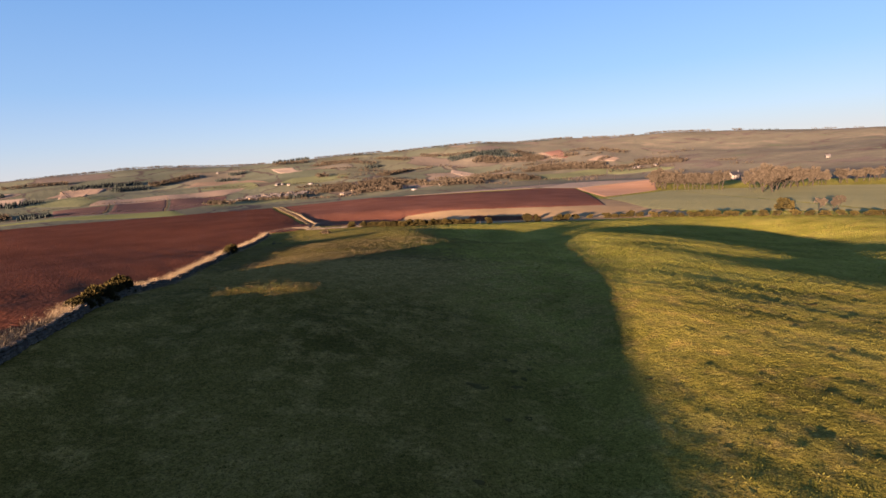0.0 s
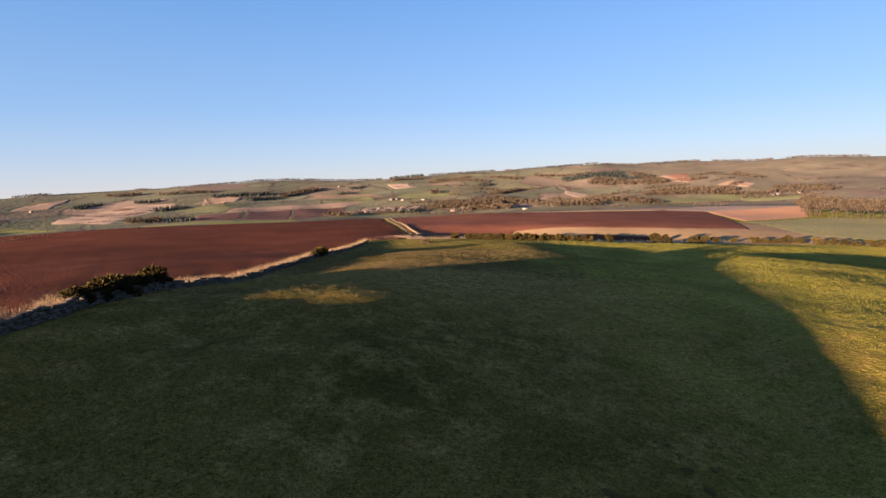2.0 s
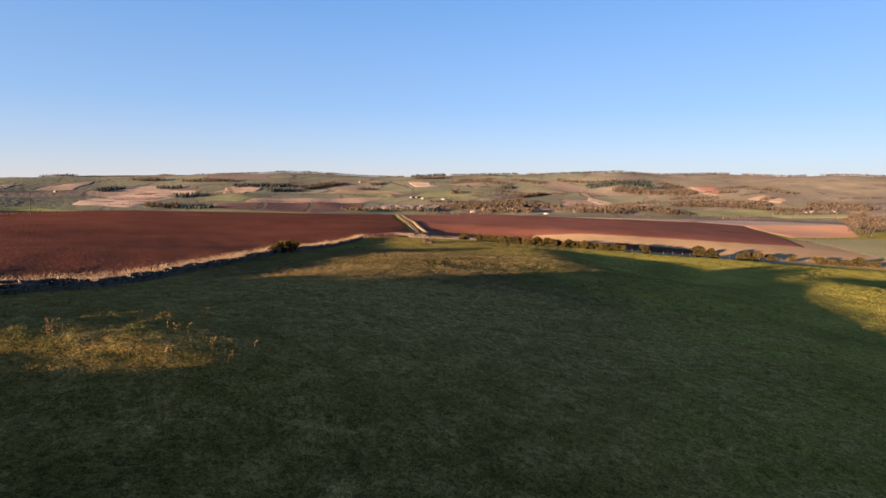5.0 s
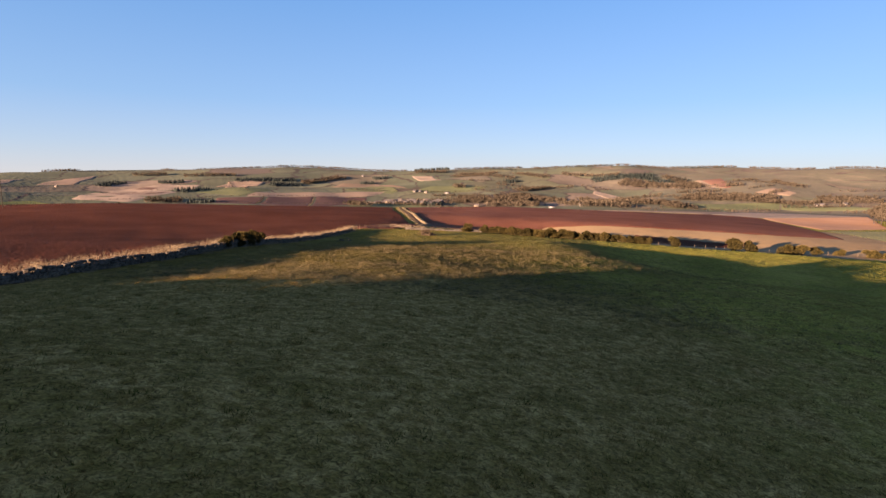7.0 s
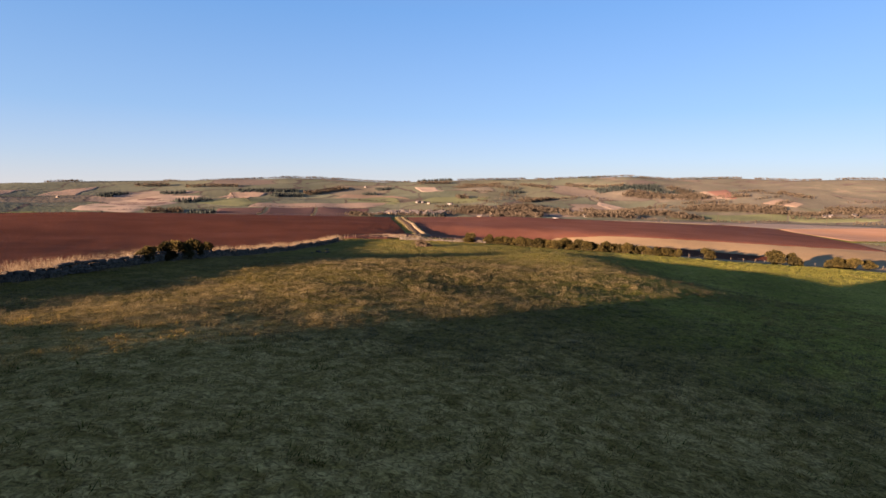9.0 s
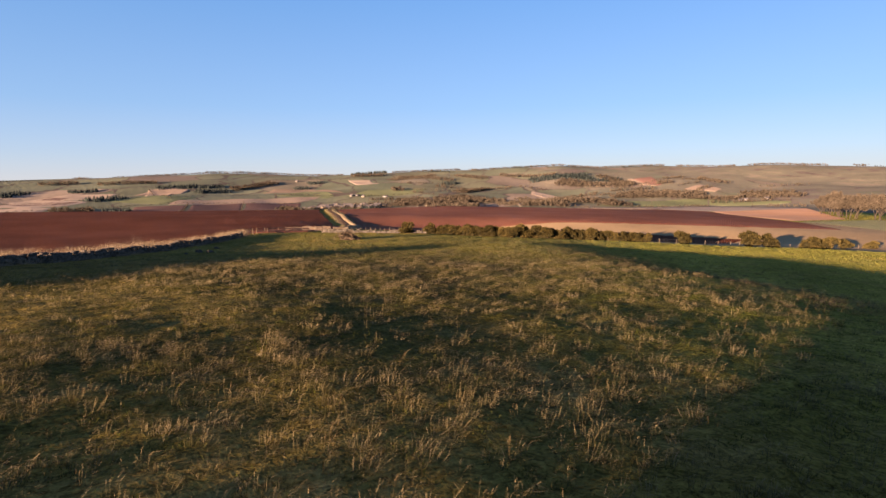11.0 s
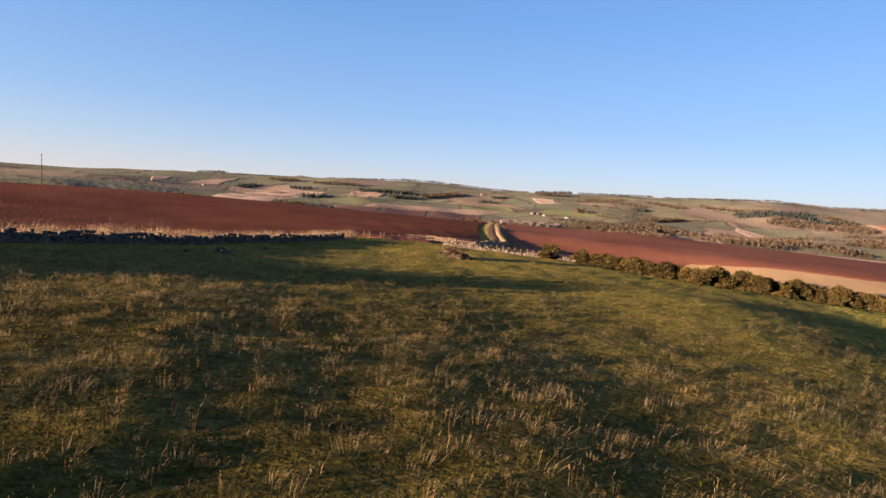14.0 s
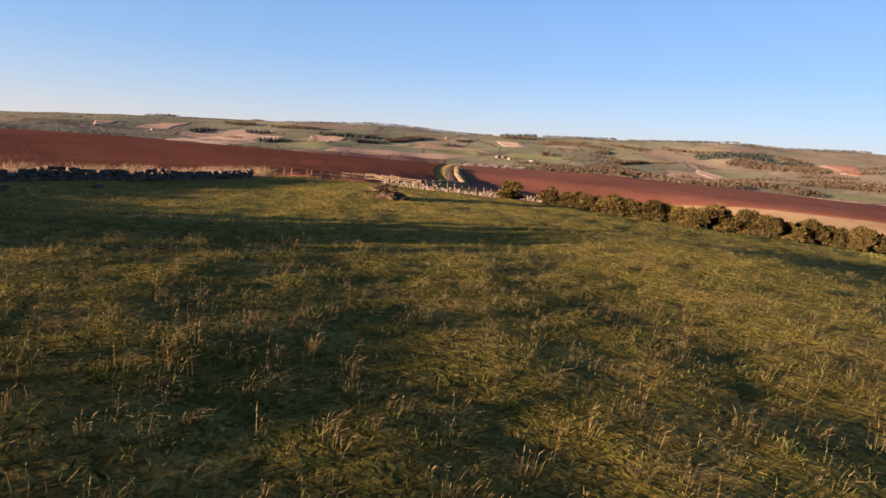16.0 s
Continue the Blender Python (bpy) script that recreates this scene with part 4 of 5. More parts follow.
    x, y = scatter(9000, -45, 22, 20, 100, 43, lambda x, y: .25 + .75 * patchy(x, y))
    grass("green_grass_tufts", x, y, BLADE, 12, .17, .013, .8, 44, "tufts of dull green grass in the shaded pasture", .30, 1)
    x, y = scatter(88000, -5, 115, 15, 215, 33, lambda x, y: (smooth(0, 14, x - .08 * y + 4 + 10 * smooth(92, 125, y)) * .9) * (.55 + .45 * (np.sin(x * .9 + 1.7 * np.sin(y * .5)) * np.sin(y * .8 + x * .2) > -.3)))
    grass("pasture_tussocks", x, y, LUSH, 5, .118, .029, .7, 34, "low tussocks of grazed pasture grass", .40, 1)
    x, y = scatter(48000, -2, 112, 72, 211, 37, lambda x, y: np.maximum(smooth(0, 10, x - 24 - .04 * y), .9 * smooth(152, 172, y)))
    grass("pasture_tussocks", x, y, LUSH, 5, .18, .027, .55, 38, "low tussocks of sunlit grass on the pasture's far swell", .35, 1)
    x, y = scatter(30000, -66, 4, 138, 211, 39, lambda x, y: smooth(138, 162, y))
    grass("green_grass_tufts", x, y, SWARD, 7, .12, .0095, .8, 40, "short olive sward on the slope down to the gorse hedge", .24, 1)
    x, y = scatter(75, -32, -12, 57, 69, 25, lambda x, y: np.exp(-((x + 21) / 8) ** 2 - ((y - 63) / 4) ** 2))
    grass("bracken_stems", x, y, BRACKEN, 10, .5, .007, .4, 26, "dead russet bracken and dock stems on the knoll", .22)
    x, y = scatter(1900, -32, -12, 57, 70, 35, lambda x, y: np.exp(-((x + 22) / 7) ** 2 - ((y - 63) / 4) ** 2))
    grass("knoll_grass", x, y, SWARD, 14, .16, .012, .8, 36, "mossy green grass on the small knoll", .25)
    rng = np.random.default_rng(27)
    yy = rng.uniform(15, 206, 3000)
    yy = yy[rng.random(3000) < .45 + .55 * (np.sin(yy * .8) * np.sin(yy * .31 + 1) > -.1)]
    xx = np.array([wall_x(v) for v in yy]) - .5 - rng.uniform(0, 1.0, len(yy)) ** 1.5 * 2.6
    grass("wall_grass", xx, yy, BLEACHED, 20, 1.3, .010, .3, 28, "tall bleached grass along the ploughed side of the wall", .32)

    yy = rng.uniform(60, 205, 900)
    yy = yy[rng.random(900) < .25 + .75 * (np.sin(yy * .5) * np.sin(yy * .17 + 2) > .15)]
    xx = np.array([wall_x(v) for v in yy]) + .45 + rng.uniform(0, 1, len(yy)) ** 2 * 1.2
    grass("wall_grass", xx, yy, BLEACHED, 12, .55, .008, .45, 30, "tufts of bleached grass at the foot of the stone wall", .2)
    yy = rng.uniform(158, 167, 90)
    xx = np.array([wall_x(v) for v in yy]) - rng.uniform(.5, 1.6, 90)
    grass("reed_stems", xx, yy, BLEACHED, 7, 1.9, .008, .12, 29, "tall dead stems standing behind the stone wall", .3, 1)


build_grass()

# ---- gate, fences, pile and track ----


def post_mesh(seed, tall=1.35, wide=.12):
    rng = np.random.default_rng(seed)
    bm = bmesh.new()
    bmesh.ops.create_cone(bm, cap_ends=True, segments=8, radius1=wide / 2, radius2=wide * .43, depth=tall)
    for v in bm.verts:
        v.co += Vector((rng.uniform(-.008, .008), rng.uniform(-.008, .008), tall / 2 - .25))
        if v.co.z > tall * .6:
            v.co.z += v.co.x * .5
    return bm_mesh("post", bm, TIMBER)


POSTS = [post_mesh(s) for s in range(3)]


def beam(a, b, high, thick, mat, wob=0.0, seed=0):
    """A sawn rail between two points."""
    a, b = Vector(a), Vector(b)
    d = b - a
    bm = bmesh.new()
    bmesh.ops.create_cube(bm, size=1)
    bmesh.ops.bevel(bm, geom=bm.edges[:], offset=.06, segments=1, affect="EDGES")
    m = Matrix.Translation((a + b) / 2) @ d.to_track_quat("X", "Z").to_matrix().to_4x4() @ Matrix.Diagonal((d.length, thick, high, 1))
    bmesh.ops.transform(bm, matrix=m, verts=bm.verts)
    return bm_mesh("rail", bm, mat)


def fence(points, label, wires=(.35, .65, .95), rails=(), spacing=3.0, seed=0, wob=.04):
    rng = np.random.default_rng(seed)
    root = thing("fence", label, "fence", pose(0, 0, 0))
    p = np.array(points, float)
    cum = np.r_[0, np.cumsum(np.hypot(*np.diff(p, axis=0).T))]
    n = max(2, int(cum[-1] / spacing) + 1)
    spots = []
    for k, s in enumerate(np.linspace(0, cum[-1], n)):
        x, y = float(np.interp(s, cum, p[:, 0])), float(np.interp(s, cum, p[:, 1]))
        z = ground_z(x, y)
        spots.append((x, y, z))
        part("post", POSTS[k % 3], root, pose(x, y, z, rng.uniform(-3, 3), rng.uniform(-3, 3), rng.uniform(0, 90)) @ Matrix.Diagonal((1, 1, rng.uniform(.9, 1.08), 1)))
    for h in wires:
        v, f = tube([(x, y, z + h) for x, y, z in spots], [.006] * n, 3)
        part("wire", mesh("wire", v, f, METAL), root, label="thin galvanised fence wire")
    for h in rails:
        for (x0, y0, z0), (x1, y1, z1) in zip(spots, spots[1:]):
            part("rail", beam((x0, y0, z0 + h), (x1, y1, z1 + h + rng.uniform(-wob, wob)), .10, .04, TIMBER), root)
    return root


def gate(x0, y0, x1, y1, label):
    root = thing("field_gate", label, "gate", pose(0, 0, 0))
    z0, z1 = ground_z(x0, y0), ground_z(x1, y1)
    for x, y, z in ((x0, y0, z0), (x1, y1, z1)):
        part("gatepost", POSTS[0], root, pose(x, y, z) @ Matrix.Diagonal((1.6, 1.6, 1.15, 1)))
    for h in (.2, .42, .64, .88, 1.12):
        part("bar", beam((x0, y0, z0 + h), (x1, y1, z1 + h), .085, .035, TIMBER), root)
    part("brace", beam((x0, y0, z0 + .2), (x1, y1, z1 + 1.12), .08, .03, TIMBER), root)
    return root


gate(-68.6, 205.6, -68.2, 209.0, "weathered timber field gate closing the wall's end")
fence([(-68.0, 210.3), (-67.8, 213.6)], "short timber rail fence beside the field gate", wires=(), rails=(.4, .75, 1.05), spacing=3.3, seed=1)
fence([(-67.6, 214.5), (-66.6, 219), (-62, 222), (-57.5, 220)], "low broken timber fence with sagging rails", wires=(), rails=(.28, .52, .76, .98), spacing=1.7, seed=2, wob=.16)
gate(-57.0, 219.6, -54.6, 217.6, "leaning weathered timber hurdle at the track's end")
gate(-52.8, 214.6, -49.6, 214.6, "low timber gate beside the broken wall")
fence([(-48.8, 214.6), (-41, 215.6), (-34, 217.2)], "close-set grey fence posts above the broken wall", wires=(.5, .9), spacing=.95, seed=3)
fence([(12, 220.5), (20, 219), (30, 223), (38, 229)], "timber post and wire fence beside the gorse", seed=4)
fence([(38, 229.5), (52, 233), (70, 236.5), (84, 232), (117, 215), (165, 194)], "timber post and wire fence along the pasture's far edge", spacing=4, seed=5)


fence([(wall_x(y) - 1.1, y) for y in (22, 30, 38, 46, 53)], "old post and wire fence behind the stone wall", wires=(.5, .9), spacing=4.2, seed=6)


def earth_patch(x, y, long, wide, turn, seed):
    """A trodden hollow of bare dark earth with a ragged rim."""
    rng = np.random.default_rng(seed)
    ang = np.linspace(0, 2 * np.pi, 25)[:-1]
    rad = 1 + .18 * np.sin(3 * ang + seed) + rng.uniform(-.12, .12, 24)
    v, f = [], []
    ca, sa = math.cos(radians(turn)), math.sin(radians(turn))
    for k, q in enumerate((1.0, .7, .35)):
        for a, r in zip(ang, rad):
            px, py = long / 2 * r * q * math.cos(a), wide / 2 * r * q * math.sin(a)
            wx, wy = x + px * ca - py * sa, y + px * sa + py * ca
            v.append((wx, wy, ground_z(wx, wy) + (-.04, .05, .03)[k]))
    v.append((x, y, ground_z(x, y) + .03))
    for k in range(2):
        for i in range(24):
            j = (i + 1) % 24
            f += [(k * 24 + i, k * 24 + j, k * 24 + 24 + j), (k * 24 + i, k * 24 + 24 + j, k * 24 + 24 + i)]
    f += [(48 + i, 48 + (i + 1) % 24, 72) for i in range(24)]
    ob = new("earth_patch", shade_smooth(mesh("earth_patch", v, f, MUD)))
    tagged(ob, "bare dark trodden earth in the shaded pasture", "earth", "earth patches")


for n_, (x, y, a, b_) in enumerate(((2.1, 42.9, 2.2, 1.4), (5.4, 43.4, 1.1, .9), (5.6, 47.0, 1.0, .7), (7.2, 47.8, .8, .6), (5.1, 49.6, .7, .6), (6.3, 45.3, .7, .5), (5.4, 37.2, .9, .6), (3.8, 36.4, .7, .5), (1.1, 27.9, .8, .5), (45.5, 65.1, 2.0, 1.2), (17.0, 44.0, .8, .5))):
    earth_patch(x, y, a, b_, 20 * n_, n_)


def fallen_stones():
    rng = np.random.default_rng(44)
    for x, y, s in ((-53.2, 165.8, .55), (-52.4, 164.9, .42), (-51.7, 165.4, .38), (-50.4, 163.8, .5), (-51.9, 161.3, .3), (-55.4, 173.4, .45), (-54.6, 172.6, .3), (-53.9, 166.8, .3)):
        ob = new("fallen_stone", STONES[int(rng.integers(0, 6))])
        ob.matrix_basis = pose(x, y, ground_z(x, y) + s * .2, rng.uniform(-12, 12), rng.uniform(-12, 12), rng.uniform(0, 360)) @ Matrix.Diagonal((s * 1.3, s, s * .7, 1))
        tagged(ob, "fallen grey wall stone lying in the grass", "stone", "fallen stones")


fallen_stones()


def brush_pile(x, y):
    rng = np.random.default_rng(41)
    z = ground_z(x, y)
    root = thing("brush_pile", "heap of dead grey branches and earth on the grass", "pile", pose(x, y, z))
    bm = bmesh.new()
    bmesh.ops.create_icosphere(bm, subdivisions=3, radius=1)
    for v in bm.verts:
        k = .8 + .35 * noise.noise(v.co * 2.3)
        v.co = Vector((v.co.x * 2.1 * k, v.co.y * 1.5 * k, max(-.1, v.co.z * .95 * k)))
    part("heap", bm_mesh("heap", bm, BRUSH), root)
    kinds = []
    for s in range(4):
        q = [(0, 0, 0)]
        for i in range(4):
            q.append((q[-1][0] + .45, q[-1][1] + rng.uniform(-.12, .12), q[-1][2] + rng.uniform(-.1, .1)))
        side = [(0.9, q[2][1], q[2][2]), (1.2, .3, .2), (1.5, .5, .25)]
        kinds.append(mesh("branch", *merge([tube(q, (.06, .05, .04, .03, .012), 5), tube(side, (.03, .02, .008), 4)]), BRUSH))
    for k in range(130):
        a, r = rng.uniform(0, 360), rng.uniform(0, 1)
        px, py = 2.1 * r * math.cos(radians(a)), 1.5 * r * math.sin(radians(a))
        part("branch", kinds[k % 4], root, pose(px - .6, py, .2 + 1.15 * (1 - r), rng.uniform(0, 360), rng.uniform(-20, 14), rng.uniform(0, 360)) @ Matrix.Scale(.72, 4))


brush_pile(-42.3, 192.5)


def bank(points, wide, high, mat, label, seed):
    """A grassy earth bank along a line."""
    p = np.array(points, float)
    cum = np.r_[0, np.cumsum(np.hypot(*np.diff(p, axis=0).T))]
    n = int(cum[-1] / 1.0)
    d = np.linspace(0, cum[-1], n)
    cx, cy = np.interp(d, cum, p[:, 0]), np.interp(d, cum, p[:, 1])
    k = np.ones(9) / 9
    pad = lambda q: np.convolve(np.pad(q, 4, mode="edge"), k, mode="valid")
    cx, cy = pad(cx), pad(cy)
    cx = cx + .2 * np.sin(d * .21 + seed) + .1 * np.sin(d * .53 + 2 * seed)
    tx, ty = np.gradient(cx), np.gradient(cy)
    q = np.hypot(tx, ty)
    offs = np.linspace(-1, 1, 11)
    x = cx[:, None] - (ty / q)[:, None] * offs * wide / 2
    y = cy[:, None] + (tx / q)[:, None] * offs * wide / 2
    rough = .85 + .15 * np.sin(d * .31 + seed) * np.sin(d * .13) + .1 * np.sin(d * 1.1 + seed)
    high = np.interp(d, (0, 70, 120, 400), high) if isinstance(high, tuple) else high
    up = (high * np.ones(n))[:, None] * (1 - offs**2)[None] ** .8 * np.maximum(.15, rough)[:, None]
    z = height(x, y) + up - .12 + .08 * np.sin(x * 3.3) * np.sin(y * 2.9)
    ob = new("bank", shade_smooth(mesh("bank", np.stack([x, y, z], -1).reshape(-1, 3), grid_faces(11, n), mat)))
    tagged(ob, label, "bank", kind="structure")
    return cx, cy


STRAW_BANK = material("bank_straw", [(.10, .080, .050), (.155, .124, .080), (.22, .178, .12)], .7, 5, bump=1.0, depth=.25)
TRACK_LINE = [(-57.5, 222), (-62, 254), (-69, 276), (-81, 301), (-110, 374), (-155, 500)]
RIGHT_BANK = [(x + 2.7, y - .5) for x, y in TRACK_LINE]
LEFT_BANK = [(x - 2.0, y) for x, y in TRACK_LINE[1:]]
bank(TRACK_LINE, 4.4, .36, EARTH, "rutted earth farm track between the ploughed fields", 1)
rb = bank([(-54.6, 224)] + RIGHT_BANK[1:], 2.8, (1.05, 1.0, .6, .45), STRAW_BANK, "straw-covered bank beside the farm track", 2)
lb = bank(LEFT_BANK, 1.2, .3, STRAW_BANK, "low straw-covered bank beside the farm track", 3)


def bank_grass():
    rng = np.random.default_rng(51)
    i = rng.integers(0, len(rb[0]), 1500)
    j = rng.integers(0, len(lb[0]), 700)
    x = np.r_[rb[0][i] + rng.normal(0, .55, 1500), lb[0][j] + rng.normal(0, .35, 700)]
    y = np.r_[rb[1][i] + rng.normal(0, .6, 1500), lb[1][j] + rng.normal(0, .5, 700)]
    grass("bank_grass", x, y, STRAW, 12, .5, .02, .35, 52, "tall bleached grass on the track banks", .4)


bank_grass()

# ---- trees ----


def bare_tree_meshes(seed, tall):
    """Trunk with limbs, and the fine twigs of the crown."""
    rng = np.random.default_rng(seed)
    limbs, tips = [], []

    def grow(p, d, ln, r, level):
        q = [np.array(p)]
        dirn = np.array(d, float)
        for i in range(3):
            dirn = dirn + rng.normal(0, .13, 3) + np.array([0, 0, .05])
            dirn /= np.linalg.norm(dirn)
            q.append(q[-1] + dirn * ln / 3)
        limbs.append(tube(q, (r, r * .85, r * .7, r * .5), 5 if level < 2 else 3))
        if level >= 3:
            tips.append((q[-1], dirn))
            tips.append((q[-2], dirn))
            return
        for k in range(4 if level else 5):
            a = rng.uniform(0, 2 * np.pi)
            sp = np.array([np.cos(a), np.sin(a), rng.uniform(.15, .8)])
            nd = dirn * .75 + sp * .75
            grow(q[2 + (k % 2)] if level else q[1 + k % 3], nd / np.linalg.norm(nd), ln * rng.uniform(.52, .72), r * .5, level + 1)

    grow((0, 0, -.3), (0, 0, 1), tall * .42, tall * .022, 0)
    v, f = merge(limbs)
    trunk = mesh("trunk", v, f, BARK)
    n = 26
    t = np.repeat(np.array([a for a, _ in tips]), n, 0)
    d = np.repeat(np.array([b for _, b in tips]), n, 0)
    m = len(t)
    dv = d * .6 + rng.normal(0, .7, (m, 3))
    dv /= np.linalg.norm(dv, axis=1)[:, None]
    ln = tall * rng.uniform(.05, .12, (m, 1))
    side = np.cross(dv, rng.normal(size=(m, 3)))
    side /= np.linalg.norm(side, axis=1)[:, None]
    b0 = t + rng.normal(0, tall * .012, (m, 3))
    w = tall * .0075
    tri = np.stack([b0 - side * w, b0 + side * w, b0 + dv * ln], 1).reshape(-1, 3)
    crown = mesh("crown", tri, np.arange(3 * m).reshape(-1, 3), BARE)
    return trunk, crown


TREES = [bare_tree_meshes(s, 16) for s in (61, 62, 63, 64)]


def bare_tree(x, y, scale, k, turn, label, group):
    ob = thing("bare_tree", label, "tree", pose(x, y, float(mesh_z(x, y)), 0, 0, turn) @ Matrix.Diagonal((scale, scale, scale, 1)), group)
    part("trunk", TREES[k % 4][0], ob)
    part("crown", TREES[k % 4][1], ob)


def build_trees():
    rng = np.random.default_rng(71)
    k = 0
    for ax, ay, bx, by, n, lo, hi in ((192, 462, 218, 550, 16, .85, 1.15), (196, 452, 222, 420, 12, .9, 1.15), (215, 365, 232, 372, 5, 1.15, 1.4), (235, 385, 268, 412, 7, 1.0, 1.3), (270, 410, 300, 430, 7, .85, 1.1), (300, 430, 372, 452, 14, .7, .9), (230, 400, 300, 450, 9, .8, 1.1)):
        for i in range(n):
            u = (i + rng.uniform(.2, .8)) / n
            bare_tree(ax + (bx - ax) * u + rng.uniform(-5, 5), ay + (by - ay) * u + rng.uniform(-4, 4), rng.uniform(lo, hi), k, rng.uniform(0, 360), "bare brown winter tree in the wood beside the pasture", "bare wood")
            k += 1
    for x, y, s in ((156, 222, .42), (161, 220, .36), (166, 224, .45)):
        bare_tree(x, y, s, k, 40 * k, "small pale bare thorn tree on the field edge", "thorn trees")
        k += 1
    for x, y, s in ((148.7, 233.8, 2.5), (151.5, 235, 2.0)):
        gorse(x, y, s, 1.05, "tall dark evergreen holly bush on the field edge", "", k, 33)
        k += 1


build_trees()


def wood(kind, a, b, deep=60.0, tall=(6, 14), dense=1.0):
    """A far wood or hedge: many small crowns in one mesh."""
    rng = np.random.default_rng(abs(int(a[0] * 7 + b[1])))
    ln = math.hypot(b[0] - a[0], b[1] - a[1])
    n = int(dense * (ln * deep / 55 + ln / 6)) + 3
    u, w = rng.uniform(0, 1, n), rng.uniform(-.5, .5, n) * deep * (1 - .3 * rng.random(n))
    tx, ty = (b[0] - a[0]) / ln, (b[1] - a[1]) / ln
    x, y = a[0] + (b[0] - a[0]) * u - ty * w, a[1] + (b[1] - a[1]) * u + tx * w
    z = mesh_z(x, y) - .3
    h = rng.uniform(*tall, n)
    pieces = []
    for i in range(n):
        c = np.array([x[i], y[i], z[i]])
        if kind == "conifer":
            m = 7
            ang = np.arange(m) * 2 * np.pi / m + rng.uniform(0, 1)
            r = h[i] * .24
            for lo, hi, rr in ((.05, .6, 1.0), (.35, 1.0, .7)):
                ring = np.stack([np.cos(ang) * r * rr * rng.uniform(.7, 1.2, m), np.sin(ang) * r * rr * rng.uniform(.7, 1.2, m), np.full(m, h[i] * lo)], 1)
                v = np.concatenate([ring, [[0, 0, h[i] * hi]]]) + c
                pieces.append((v, np.array([(j, (j + 1) % m, m) for j in range(m)])))
        else:
            m = 24 if math.hypot(*a) < 2500 else 14
            d = rng.normal(size=(m, 3))
            d /= np.linalg.norm(d, axis=1)[:, None]
            mid = c + np.array([0, 0, h[i] * .62]) + d * np.array([.34, .34, .36]) * h[i] * rng.uniform(.3, 1, (m, 1)) ** .5
            e1, e2 = rng.normal(0, .092 * h[i], (m, 3)), rng.normal(0, .092 * h[i], (m, 3)) + np.array([0, 0, .05 * h[i]])
            v = np.stack([mid - e1, mid + e1 * .5 - e2 * .5, mid + e2 + np.array([0, 0, .06 * h[i]])], 1).reshape(-1, 3)
            pieces.append((v, np.arange(3 * m).reshape(-1, 3)))
            trunk = np.array([[-.3, 0, -.5], [.3, 0, -.5], [0, 0, h[i] * .7]]) + c
            pieces.append((trunk, np.array([[0, 1, 2]])))
    v, f = merge(pieces)
    ob = new("wood", mesh("wood", v, f, CONIFER if kind == "conifer" else BARE))
    tagged(ob, "dark conifer plantation on the far slope" if kind == "conifer" else "bare brown winter wood in the valley", "wood", kind="stuff")


for vx, vy in ((-640, 1560), (-600, 1600), (-570, 1645), (-540, 1690), (-520, 1745), (-430, 1560)):
    wood("bare", (vx, vy), (vx + 190, vy + 25), 22.0, (4, 9), .8)
wood("conifer", (-1357, 1980), (-1186, 2165))
wood("conifer", (-1213, 1997), (-1135, 2110))
wood("bare", (-1137, 2134), (-1066, 2365))
wood("conifer", (-945, 2446), (-893, 2498))
wood("conifer", (-942, 2282), (-892, 2318))
wood("bare", (-816, 2688), (-677, 2811))
wood("bare", (-493, 2157), (-452, 2180))
wood("conifer", (-313, 2425), (-275, 2482))
wood("bare", (-307, 2690), (-152, 2593))
wood("bare", (-91, 2682), (161, 2611))
wood("conifer", (49, 2506), (313, 2568), 130.0, (7, 15), .8)
wood("bare", (161, 2416), (444, 2291), 130.0, (7, 15), .8)
wood("bare", (-263, 1660), (-118, 1650), 95.0, (7, 15), .9)
wood("bare", (-270, 1821), (-164, 1883), 95.0, (7, 15), .9)
wood("bare", (-47, 1732), (116, 1614), 95.0, (7, 15), .9)
wood("bare", (126, 1642), (270, 1705), 95.0, (7, 15), .9)
wood("bare", (320, 1913), (587, 1927), 130.0, (7, 15), .8)
wood("conifer", (-451, 1604), (-401, 1633))
wood("bare", (-642, 1476), (-569, 1466))
wood("bare", (-614, 2737), (-434, 2882))
wood("bare", (-226, 2091), (-131, 2274))
wood("conifer", (-1638, 1609), (-1662, 1722))
wood("conifer", (-1544, 1779), (-1482, 1842))
wood("conifer", (-1187, 1457), (-1169, 1563))
wood("conifer", (-1030, 1306), (-975, 1340))
wood("bare", (-1125, 1260), (-1058, 1319))
wood("bare", (-1615, 2003), (-1457, 2129))
wood("bare", (-1838, 1963), (-1753, 2063))
wood("bare", (286, 1881), (459, 1879))
wood("bare", (459, 1879), (675, 1860))
wood("bare", (712, 1957), (800, 1838))
wood("bare", (509, 2216), (561, 2208))
wood("bare", (355, 2597), (425, 2363))
wood("bare", (-2, 1524), (123, 1538))
wood("bare", (227, 1602), (295, 1672))
wood("bare", (-610, 2667), (-293, 2519), 90.0, (6, 13), .7)
wood("conifer", (282, 2460), (431, 2509), 60.0, (7, 14), .7)
wood("bare", (-388, 1748), (-160, 1746), 110.0, (8, 16), .9)
wood("bare", (-192, 1835), (-46, 1823), 80.0, (8, 15), .9)
wood("bare", (4, 1965), (198, 1648), 60.0, (6, 12), .7)
wood("bare", (691, 1908), (797, 1754), 60.0, (7, 14), .8)
wood("bare", (691, 2322), (773, 2250), 60.0, (7, 13), .7)


